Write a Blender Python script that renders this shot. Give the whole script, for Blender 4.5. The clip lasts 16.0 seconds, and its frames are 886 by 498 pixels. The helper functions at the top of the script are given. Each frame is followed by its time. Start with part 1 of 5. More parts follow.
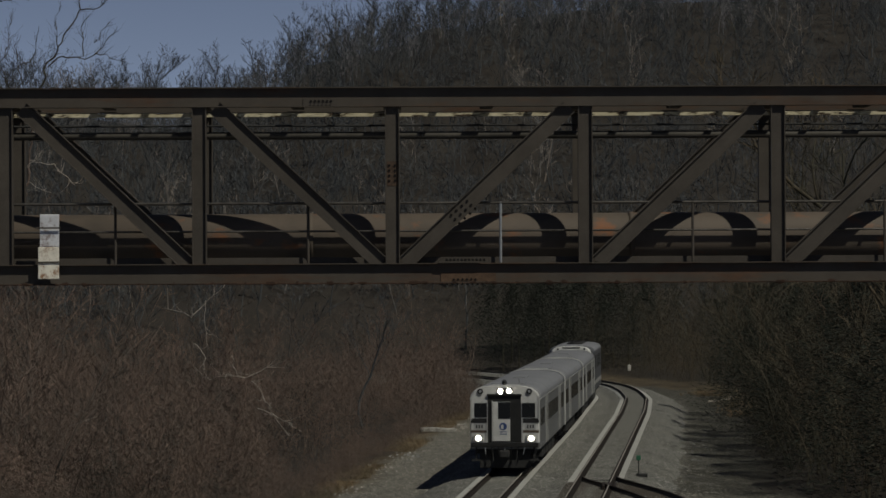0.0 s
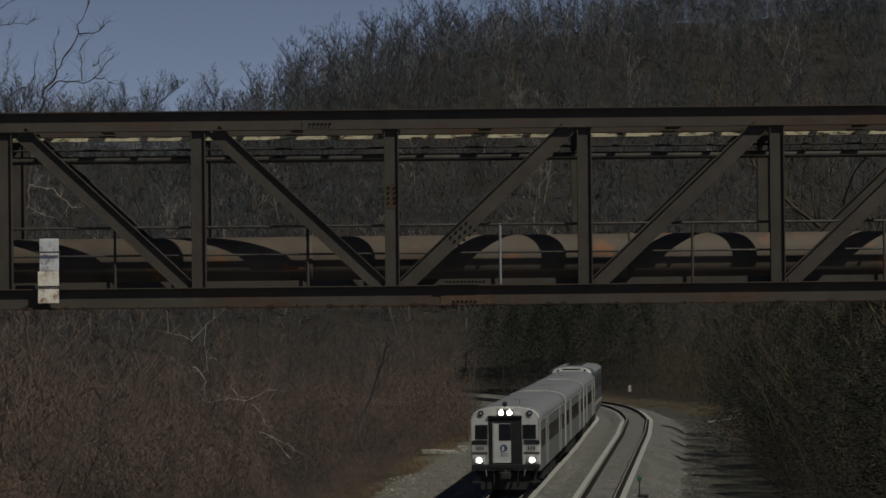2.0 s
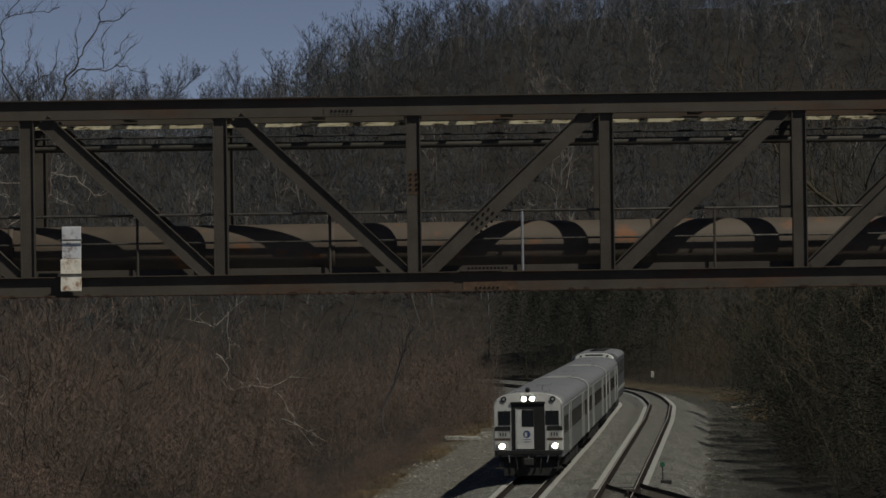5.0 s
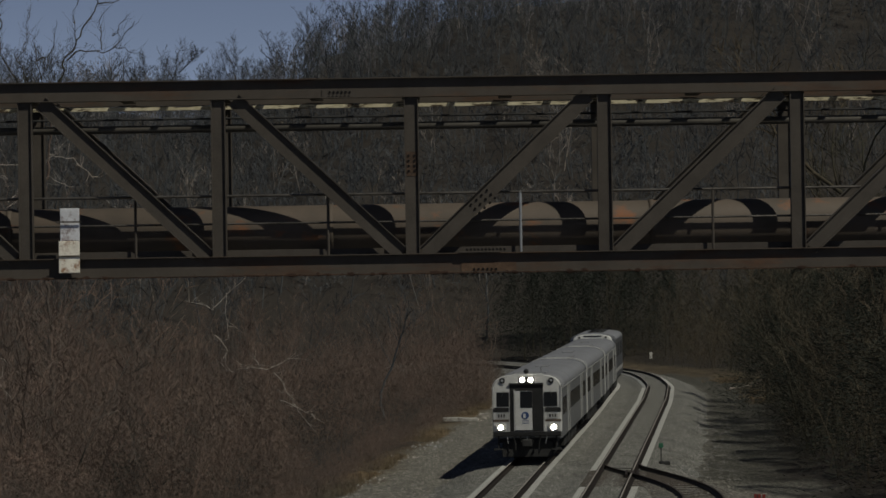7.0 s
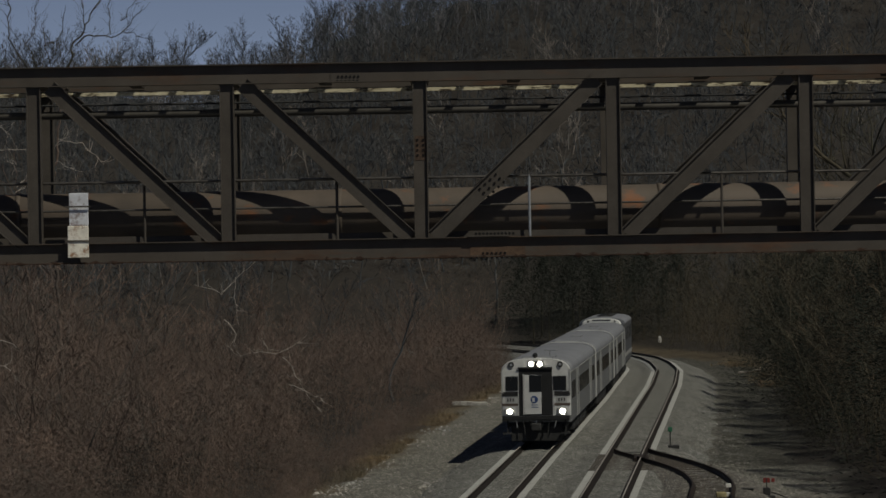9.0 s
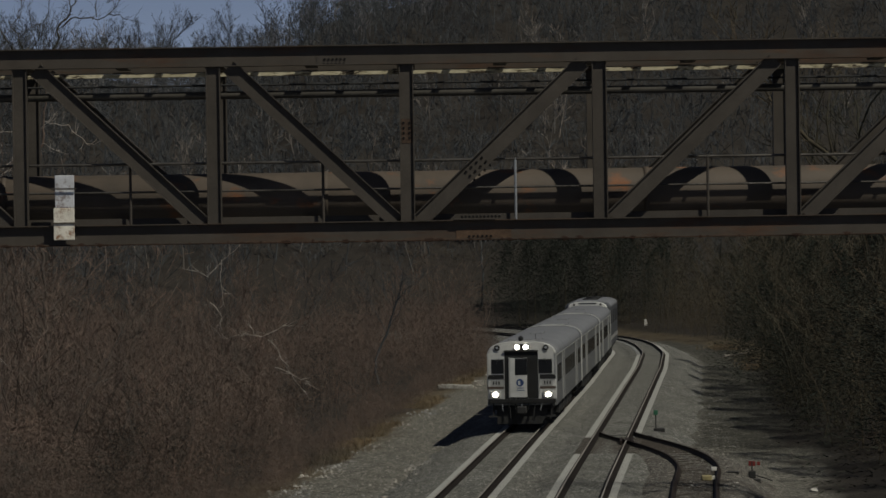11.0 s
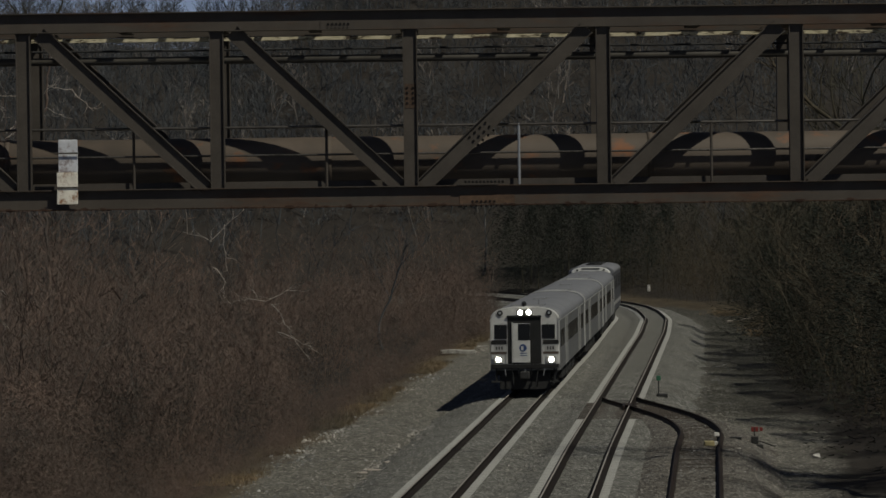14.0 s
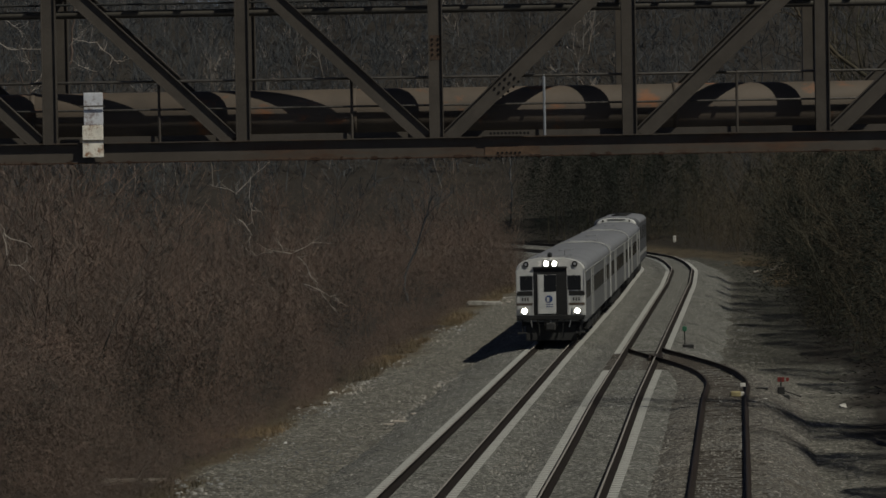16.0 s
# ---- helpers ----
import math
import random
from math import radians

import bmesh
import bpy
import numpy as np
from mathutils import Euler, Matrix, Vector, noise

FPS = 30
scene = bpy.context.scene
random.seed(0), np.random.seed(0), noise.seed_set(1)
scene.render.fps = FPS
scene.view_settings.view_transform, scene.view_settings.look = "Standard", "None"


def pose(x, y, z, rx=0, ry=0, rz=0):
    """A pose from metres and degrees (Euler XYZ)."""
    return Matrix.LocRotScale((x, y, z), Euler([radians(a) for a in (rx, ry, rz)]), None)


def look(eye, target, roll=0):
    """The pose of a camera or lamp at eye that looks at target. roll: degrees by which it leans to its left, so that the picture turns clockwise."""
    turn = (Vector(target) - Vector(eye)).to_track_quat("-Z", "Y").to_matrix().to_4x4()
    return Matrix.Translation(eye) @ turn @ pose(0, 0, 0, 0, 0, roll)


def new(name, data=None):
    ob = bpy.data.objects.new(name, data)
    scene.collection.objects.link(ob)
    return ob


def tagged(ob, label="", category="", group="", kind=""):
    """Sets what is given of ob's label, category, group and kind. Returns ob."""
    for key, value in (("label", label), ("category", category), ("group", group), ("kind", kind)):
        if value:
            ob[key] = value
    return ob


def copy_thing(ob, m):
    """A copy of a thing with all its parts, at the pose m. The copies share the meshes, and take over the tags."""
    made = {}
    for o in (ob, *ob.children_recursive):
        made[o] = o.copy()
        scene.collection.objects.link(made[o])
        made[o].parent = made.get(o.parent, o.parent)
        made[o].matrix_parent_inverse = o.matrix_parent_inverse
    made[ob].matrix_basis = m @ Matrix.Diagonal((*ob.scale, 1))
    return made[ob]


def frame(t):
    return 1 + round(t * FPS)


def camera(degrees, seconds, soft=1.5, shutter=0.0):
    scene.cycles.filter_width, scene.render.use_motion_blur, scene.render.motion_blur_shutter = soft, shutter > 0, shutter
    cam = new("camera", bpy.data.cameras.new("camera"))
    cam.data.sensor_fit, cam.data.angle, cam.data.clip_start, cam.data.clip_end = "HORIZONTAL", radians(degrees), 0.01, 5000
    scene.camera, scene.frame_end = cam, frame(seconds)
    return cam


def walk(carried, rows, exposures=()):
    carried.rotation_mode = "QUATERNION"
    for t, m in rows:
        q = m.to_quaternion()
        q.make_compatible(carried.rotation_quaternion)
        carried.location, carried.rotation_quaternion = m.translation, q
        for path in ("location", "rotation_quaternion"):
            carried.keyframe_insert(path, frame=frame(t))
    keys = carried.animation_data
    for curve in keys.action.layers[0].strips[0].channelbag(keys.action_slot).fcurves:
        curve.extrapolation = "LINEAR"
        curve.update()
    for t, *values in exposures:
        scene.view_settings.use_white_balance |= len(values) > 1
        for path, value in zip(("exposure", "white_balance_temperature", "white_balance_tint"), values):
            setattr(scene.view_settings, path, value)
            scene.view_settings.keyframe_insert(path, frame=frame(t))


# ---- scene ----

# ---- camera: it stands on one spot, 9 m over the rails, and only turns ----
cam = camera(15.0, 16.0, soft=1.6)
EYE = Vector((0.0, 0.0, 8.97))
TURNS = [  # seconds, degrees to the right, degrees up, lean
    (0.0, 0.782, 0.419, -0.262),
    (0.5, 0.854, 0.693, -0.332),
    (1.0, 0.826, 0.660, -0.453),
    (1.5, 0.836, 0.640, -0.512),
    (2.0, 0.791, 0.794, -0.593),
    (2.5, 0.751, 0.841, -0.612),
    (3.0, 0.529, 0.729, -0.672),
    (5.5, 0.420, 0.461, -0.830),
    (6.0, 0.440, 0.332, -0.859),
    (6.5, 0.455, 0.327, -0.895),
    (7.0, 0.435, 0.249, -0.883),
    (7.5, 0.348, 0.147, -0.892),
    (8.0, 0.266, 0.059, -0.957),
    (10.5, 0.437, -0.159, -0.895),
    (11.0, 0.513, -0.311, -0.856),
    (11.5, 0.329, -0.529, -0.777),
    (12.0, 0.024, -0.665, -0.774),
    (12.5, -0.048, -0.852, -0.747),
    (13.0, 0.574, -0.856, -0.775),
    (13.5, 0.621, -0.841, -0.707),
    (14.0, 0.449, -0.904, -0.742),
    (14.5, 0.093, -1.020, -0.827),
    (15.0, 0.115, -1.265, -0.785),
    (15.5, 0.042, -1.605, -0.848),
    (16.0, 0.000, -1.722, -0.961),
]
path_rows = []
for t, yaw, up, lean in TURNS:
    way = Vector((math.sin(radians(yaw)) * math.cos(radians(up)), math.cos(radians(yaw)) * math.cos(radians(up)), math.sin(radians(up))))
    path_rows.append((t, look(EYE, EYE + way, lean)))
walk(cam, path_rows, [(0.0, -1.1, 6750, 5), (16.0, -1.1, 6750, 5)])

# ---- daylight ----
SUN_WAY = Vector((0.445, -0.445, 0.777)).normalized()
world = bpy.data.worlds.new("sky")
scene.world = world
world.use_nodes = True
wn = world.node_tree
sky = wn.nodes.new("ShaderNodeTexSky")
sky.sky_type = "NISHITA"
sky.sun_disc = False
sky.sun_elevation = math.asin(SUN_WAY.z)
sky.sun_rotation = math.atan2(SUN_WAY.x, SUN_WAY.y)
sky.air_density, sky.dust_density, sky.ozone_density = 0.22, 0.0, 0.7
wn.nodes["Background"].inputs["Strength"].default_value = 0.135
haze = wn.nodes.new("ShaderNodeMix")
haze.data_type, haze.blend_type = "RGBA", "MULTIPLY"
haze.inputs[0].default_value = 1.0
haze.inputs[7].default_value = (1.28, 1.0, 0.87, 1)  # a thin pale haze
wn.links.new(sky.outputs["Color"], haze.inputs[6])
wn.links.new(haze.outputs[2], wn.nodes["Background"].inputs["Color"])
sun = new("sun", bpy.data.lights.new("sun", "SUN"))
sun.data.energy, sun.data.angle, sun.data.color = 5.0, radians(0.53), (1.0, 0.955, 0.86)
sun.matrix_world = look(SUN_WAY * 100, (0, 0, 0))


# ---- materials ----
def material(name, rough=0.8, metal=0.0, spec=0.3):
    m = bpy.data.materials.new(name)
    m.use_nodes = True
    b = m.node_tree.nodes["Principled BSDF"]
    b.inputs["Roughness"].default_value = rough
    b.inputs["Metallic"].default_value = metal
    b.inputs["Specular IOR Level"].default_value = spec
    return m, m.node_tree, b


def noise_node(nt, scale, detail=4.0, rough=0.6, stretch=None, space="Object"):
    tc = nt.nodes.new("ShaderNodeTexCoord")
    n = nt.nodes.new("ShaderNodeTexNoise")
    n.inputs["Scale"].default_value, n.inputs["Detail"].default_value, n.inputs["Roughness"].default_value = scale, detail, rough
    if stretch:
        mp = nt.nodes.new("ShaderNodeMapping")
        mp.inputs["Scale"].default_value = stretch
        nt.links.new(tc.outputs[space], mp.inputs["Vector"])
        nt.links.new(mp.outputs["Vector"], n.inputs["Vector"])
    else:
        nt.links.new(tc.outputs[space], n.inputs["Vector"])
    return n.outputs["Fac"]


def ramp(nt, fac, stops):
    r = nt.nodes.new("ShaderNodeValToRGB")
    while len(r.color_ramp.elements) < len(stops):
        r.color_ramp.elements.new(0.5)
    for e, (at, col) in zip(r.color_ramp.elements, stops):
        e.position, e.color = at, (*col, 1)
    nt.links.new(fac, r.inputs["Fac"])
    return r.outputs["Color"]


def mix(nt, fac, a, b, mode="MIX"):
    n = nt.nodes.new("ShaderNodeMix")
    n.data_type, n.blend_type = "RGBA", mode
    for value, sock in ((fac, n.inputs[0]), (a, n.inputs[6]), (b, n.inputs[7])):
        if isinstance(value, (int, float)):
            sock.default_value = value
        elif isinstance(value, tuple):
            sock.default_value = (*value, 1)
        else:
            nt.links.new(value, sock)
    return n.outputs[2]


def bump(nt, b, fac, strength, dist=0.02):
    n = nt.nodes.new("ShaderNodeBump")
    n.inputs["Strength"].default_value, n.inputs["Distance"].default_value = strength, dist
    nt.links.new(fac, n.inputs["Height"])
    nt.links.new(n.outputs["Normal"], b.inputs["Normal"])


def paint(name, col, rough=0.5, metal=0.0, vary=0.12, spec=0.3, scale=3.0, grain=40.0, stretch=None):
    """One worn colour, varied in large patches and fine grain."""
    m, nt, b = material(name, rough, metal, spec)
    lo, hi = tuple(c * (1 - vary) for c in col), tuple(min(1, c * (1 + vary)) for c in col)
    big = ramp(nt, noise_node(nt, scale, 5, 0.65, stretch), [(0.3, lo), (0.7, hi)])
    fine = ramp(nt, noise_node(nt, grain, 3, 0.6), [(0.3, (1 - vary,) * 3), (0.7, (1, 1, 1))])
    nt.links.new(mix(nt, 1.0, big, fine, "MULTIPLY"), b.inputs["Base Color"])
    bump(nt, b, noise_node(nt, grain, 3, 0.6), 0.15, 0.01)
    return m


def island_random(nt):
    return nt.nodes.new("ShaderNodeNewGeometry").outputs["Random Per Island"]


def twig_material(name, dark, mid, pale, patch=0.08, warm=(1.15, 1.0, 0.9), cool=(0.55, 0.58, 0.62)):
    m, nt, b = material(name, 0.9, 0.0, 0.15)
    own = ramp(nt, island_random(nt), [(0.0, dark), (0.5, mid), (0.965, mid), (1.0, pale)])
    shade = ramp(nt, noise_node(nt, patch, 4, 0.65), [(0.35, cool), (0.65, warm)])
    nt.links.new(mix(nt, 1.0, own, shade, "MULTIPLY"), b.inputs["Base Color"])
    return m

STEEL = paint("weathered_brown_steel", (0.069, 0.059, 0.050), 0.75, 0.0, 0.22, scale=1.3)
RAIL_SIDE = paint("rusty_rail", (0.030, 0.022, 0.018), 0.75, 0.3, 0.25)
CONCRETE = paint("pale_concrete", (0.42, 0.42, 0.40), 0.9, 0.0, 0.28, scale=1.1, grain=14)
GALV = paint("galvanised", (0.42, 0.43, 0.44), 0.45, 0.6, 0.15)
BLACK = paint("black_underframe", (0.03, 0.03, 0.03), 0.7, 0.0, 0.3)


def gravel_material(name, lo, hi, tint, stone=13.0):
    m, nt, b = material(name, 0.95, 0.0, 0.2)
    vor = nt.nodes.new("ShaderNodeTexVoronoi")
    tc = nt.nodes.new("ShaderNodeTexCoord")
    vor.inputs["Scale"].default_value = stone
    nt.links.new(tc.outputs["Object"], vor.inputs["Vector"])
    sep = nt.nodes.new("ShaderNodeSeparateColor")
    nt.links.new(vor.outputs["Color"], sep.inputs["Color"])
    stones = ramp(nt, sep.outputs["Red"], [(0.0, tuple(c * 0.7 for c in lo)), (0.5, tuple((a + c) / 2 for a, c in zip(lo, hi))), (0.86, hi), (1.0, tuple(min(1, c * 2.1) for c in hi))])
    big = ramp(nt, noise_node(nt, 0.35, 6, 0.65), [(0.3, tint), (0.7, (1, 1, 1))])
    patch = ramp(nt, noise_node(nt, 2.6, 6, 0.75), [(0.3, (0.55, 0.55, 0.55)), (0.7, (1.22, 1.21, 1.18))])
    nt.links.new(mix(nt, 1.0, mix(nt, 1.0, stones, big, "MULTIPLY"), patch, "MULTIPLY"), b.inputs["Base Color"])
    bump(nt, b, vor.outputs["Distance"], 0.9, 0.04)
    return m


BALLAST = gravel_material("grey_ballast", (0.092, 0.092, 0.088), (0.246, 0.246, 0.234), (0.72, 0.71, 0.68), 14.0)


def ground_material():
    m, nt, b = material("ground_soil_grass_gravel", 0.95, 0.0, 0.15)
    litter = ramp(nt, noise_node(nt, 1.5, 8, 0.7), [(0.3, (0.022, 0.020, 0.018)), (0.7, (0.050, 0.043, 0.037))])
    straw = ramp(nt, noise_node(nt, 2.5, 8, 0.75), [(0.3, (0.07, 0.056, 0.037)), (0.7, (0.17, 0.135, 0.087))])
    vor = nt.nodes.new("ShaderNodeTexVoronoi")
    tc = nt.nodes.new("ShaderNodeTexCoord")
    vor.inputs["Scale"].default_value = 11.0
    nt.links.new(tc.outputs["Object"], vor.inputs["Vector"])
    cell = nt.nodes.new("ShaderNodeSeparateColor")
    nt.links.new(vor.outputs["Color"], cell.inputs["Color"])
    stones = ramp(nt, cell.outputs["Red"], [(0.0, (0.075, 0.073, 0.067)), (0.6, (0.185, 0.18, 0.165)), (0.88, (0.27, 0.264, 0.245)), (1.0, (0.55, 0.53, 0.49))])
    dust = ramp(nt, noise_node(nt, 1.1, 8, 0.75), [(0.3, (0.50, 0.49, 0.46)), (0.7, (1.0, 0.98, 0.94))])
    grit = mix(nt, 1.0, stones, dust, "MULTIPLY")
    at = nt.nodes.new("ShaderNodeAttribute")
    at.attribute_name = "cover"
    sep = nt.nodes.new("ShaderNodeSeparateColor")
    nt.links.new(at.outputs["Color"], sep.inputs["Color"])
    c1 = mix(nt, sep.outputs["Green"], litter, straw)
    # blue cuts the grit to under half: cinders plus painted tree shade
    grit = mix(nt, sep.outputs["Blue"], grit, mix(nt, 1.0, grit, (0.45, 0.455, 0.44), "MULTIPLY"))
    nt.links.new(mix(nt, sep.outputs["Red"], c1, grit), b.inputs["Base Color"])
    bump(nt, b, noise_node(nt, 6.0, 8, 0.7), 0.8, 0.08)
    return m


# ---- mesh helpers ----
def part(name, bm, mat, parent=None, label=""):
    me = bpy.data.meshes.new(name)
    bm.to_mesh(me)
    bm.free()
    me.materials.append(mat)
    ob = new(name, me)
    ob.parent = parent
    if label:
        tagged(ob, label)
    return ob


def box(bm, x0, x1, y0, y1, z0, z1):
    v = [bm.verts.new((x, y, z)) for x in (x0, x1) for y in (y0, y1) for z in (z0, z1)]
    for f in ((0, 1, 3, 2), (4, 6, 7, 5), (0, 4, 5, 1), (2, 3, 7, 6), (0, 2, 6, 4), (1, 5, 7, 3)):
        bm.faces.new([v[i] for i in f])
    return v


def boxes(*spans):
    bm = bmesh.new()
    for s in spans:
        box(bm, *s)
    return bm


def soft_box(x0, x1, y0, y1, z0, z1, r=0.02, seg=2):
    bm = boxes((x0, x1, y0, y1, z0, z1))
    bmesh.ops.bevel(bm, geom=bm.edges[:], offset=r, segments=seg, affect="EDGES", profile=0.5)
    return bm


def rod(bm, a, b, r, n=8):
    a, b = Vector(a), Vector(b)
    d = (b - a)
    m = Matrix.Translation((a + b) / 2) @ d.to_track_quat("Z", "Y").to_matrix().to_4x4()
    bmesh.ops.create_cone(bm, cap_ends=True, segments=n, radius1=r, radius2=r, depth=d.length, matrix=m)
    return bm


def loft(rings, closed_ring=True, caps=True):
    """A skin over rings of equal point counts."""
    bm = bmesh.new()
    vs = [[bm.verts.new(p) for p in ring] for ring in rings]
    n = len(rings[0])
    for a, b in zip(vs, vs[1:]):
        for i in range(n if closed_ring else n - 1):
            j = (i + 1) % n
            bm.faces.new((a[i], a[j], b[j], b[i]))
    if caps and closed_ring:
        bm.faces.new(vs[0][::-1])
        bm.faces.new(vs[-1])
    bmesh.ops.recalc_face_normals(bm, faces=bm.faces)
    return bm


def array_mesh(name, verts, quads, mat):
    """One mesh from numpy arrays of points and quads."""
    me = bpy.data.meshes.new(name)
    me.vertices.add(len(verts))
    me.vertices.foreach_set("co", np.asarray(verts, dtype=np.float32).ravel())
    q = np.asarray(quads, dtype=np.int32)
    me.loops.add(q.size)
    me.loops.foreach_set("vertex_index", q.ravel())
    me.polygons.add(len(q))
    me.polygons.foreach_set("loop_start", np.arange(len(q), dtype=np.int32) * 4)
    me.update(calc_edges=True)
    me.materials.append(mat)
    return me


def empty(name, m=Matrix(), label="", category="", group="", kind=""):
    ob = new(name)
    ob.matrix_world = m
    return tagged(ob, label, category, group, kind)


# ---- the railway's line: metres to the right, by metres away ----
def line_of(ys, xs, smooth=14):
    grid = np.arange(20.0, 460.0, 1.0)
    v = np.interp(grid, ys, xs)
    pad = np.concatenate([v[0] + (v[1] - v[0]) * np.arange(-smooth, 0), v, v[-1] + (v[-1] - v[-2]) * np.arange(1, smooth + 1)])
    k = np.hanning(2 * smooth + 1)
    v = np.convolve(pad, k / k.sum(), "valid")
    return lambda y: float(np.interp(y, grid, v))


west_x = line_of([20, 90.8, 146, 169, 202, 231, 257, 274, 288, 300, 319, 345, 400, 450], [-7.0, -0.70, 4.33, 6.5, 9.55, 12.0, 14.2, 14.7, 13.9, 12.4, 10.8, 8.0, 0.5, -7], 7)
east_x = line_of([20, 90, 98, 120, 182, 222, 252, 273, 290, 305, 330, 353, 364, 420, 450], [-2.7, 3.47, 4.19, 6.09, 11.84, 15.5, 17.9, 18.8, 19.1, 18.75, 17.2, 14.6, 13.6, 6.0, 1.5], 7)
siding_x = line_of([20, 85, 97.6, 119.5, 127, 133, 138, 143, 148, 160], [1.1, 6.86, 7.98, 9.91, 10.7, 10.75, 10.3, 9.6, 8.75, 9.8], 4)


def fall(y):
    """How far the line drops into the distance."""
    if y <= 140:
        return 0.0
    return 1.2 * ((y - 140) / 185) ** 2.5 if y < 325 else 1.2 + (y - 325) * 0.0162


def smooth01(x):
    x = min(1.0, max(0.0, x))
    return x * x * (3 - 2 * x)


def hill_px(a):
    """The ridge's height over the eye as a slope, by azimuth slope a."""
    return np.interp(a, [-0.2, -0.118, -0.084, -0.070, -0.054, -0.0475, -0.0424, -0.034, -0.024, -0.014, 0.003, 0.0115, 0.0267, 0.0334, 0.067, 0.15, 0.3],
                     [0.060, 0.0600, 0.0572, 0.0550, 0.0525, 0.0565, 0.0615, 0.0685, 0.0732, 0.0760, 0.0790, 0.0828, 0.0862, 0.0875, 0.091, 0.096, 0.09])


RIDGE = 760.0


def ground_z(x, y):
    z0 = -fall(min(y, 420.0))
    yy = min(max(y, 20.0), 459.0)
    u = x - east_x(yy)
    w = x - west_x(yy)
    rough = noise.noise(Vector((x * 0.09, y * 0.05, 3.1)))
    fine = noise.noise(Vector((x * 0.5, y * 0.3, 7.7)))
    z = z0 - 0.85 + 0.08 * fine
    if w < -7:
        z += smooth01((-w - 7) / 12) * (-0.4 + 0.7 * rough) + 0.1 * fine
    right = u - (5.6 if y < 150 else 4.0)
    if right > 0:
        z += -0.1 * smooth01(right / 1.5) + smooth01((right - 2.5) / 9) * (0.9 + 0.5 * rough) + 0.06 * fine
    if y > 395:
        a = x / y
        top = 8.97 + hill_px(a) * RIDGE - 9
        k = smooth01((y - 395) / (RIDGE - 395))
        k = 0.55 * k + 0.45 * min(1.0, max(0, (y - 395) / (RIDGE - 395)))
        z = z * (1 - min(1, (y - 395) / 60)) + (top * k + 3.5 * rough * min(1, (y - 395) / 60)) * min(1, (y - 395) / 60)
        if y > RIDGE:
            z -= (y - RIDGE) * 0.05
    return z


def cover_at(x, y):
    """red: bare grit, green: dry grass, by distance from the line; blue: cinders darkened with tree shade."""
    yy = min(max(y, 20.0), 459.0)
    w, u = x - west_x(yy), x - east_x(yy)
    n = noise.noise(Vector((x * 0.35, y * 0.12, 0.5)))
    n2 = noise.noise(Vector((x * 1.1, y * 0.5, 5.5)))
    grit = smooth01((7.9 + 0.9 * n + 0.5 * n2 + w) / 0.8) * smooth01(((9.2 if y < 150 else 8.0) + 1.3 * n + 0.6 * n2 - u) / 1.2)
    straw = smooth01((9.6 + 1.3 * n + w) / 1.2) * (0.5 + 0.5 * smooth01(n2 + 0.5)) * smooth01((13 - u) / 3) * (1.0 if w < 0 else smooth01((y - 225) / 40))
    # darker grit east of the line carries the bank trees' shadows in colour
    cinder_shade = smooth01((u - 2.9 - 0.6 * n2) / 1.2) * smooth01((y - 140) / 12)
    return min(1, grit), min(1, straw), cinder_shade


GROUND = ground_material()


def build_ground():
    ys = np.concatenate([np.arange(-60, 70, 13), np.arange(70, 200, 1.0), np.arange(200, 400, 2.5), np.arange(400, 900, 14), np.array([950, 1050, 1300, 1800, 2600, 4500])])
    core = np.concatenate([np.array([-1, -0.7, -0.5, -0.36, -0.25, -0.17, -0.11, -0.07, -0.045]), np.linspace(-0.028, 0.04, 64), np.array([0.06, 0.085, 0.11, 0.15, 0.2, 0.28, 0.4, 0.6, 1.0])])
    verts, cov = [], []
    for y in ys:
        mid = east_x(min(max(y, 20), 459)) - 2 if y < 460 else 0
        span = 700 if y < 900 else 3000
        for c in core:
            x = mid * (1 if y < 400 else max(0, 1 - (y - 400) / 60)) + c * span
            verts.append((x, y, ground_z(x, y)))
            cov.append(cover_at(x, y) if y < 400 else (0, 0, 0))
    n = len(core)
    i = np.arange((len(ys) - 1) * n).reshape(-1, n)[:, :-1].ravel()
    me = array_mesh("ground", verts, np.stack([i, i + 1, i + n + 1, i + n], 1), GROUND)
    layer = me.color_attributes.new("cover", "FLOAT_COLOR", "POINT")
    layer.data.foreach_set("color", np.array([(*c, 1) for c in cov], dtype=np.float32).ravel())
    me.polygons.foreach_set("use_smooth", np.ones(len(me.polygons), dtype=bool))
    tagged(new("ground", me), "brown leaf-littered ground with gravel verges and a wooded hill", "ground", kind="structure")


build_ground()


def frames_along(xf, y0, y1, step):
    """Points and right-hand ways along a line."""
    out, y = [], y0
    while y <= y1:
        x, dx = xf(y), (xf(y + 0.5) - xf(y - 0.5))
        out.append((Vector((x, y, -fall(y))), Vector((1, -dx, 0)).normalized(), Vector((dx, 1, 0)).normalized()))
        y += step / math.sqrt(1 + dx * dx)
    return out


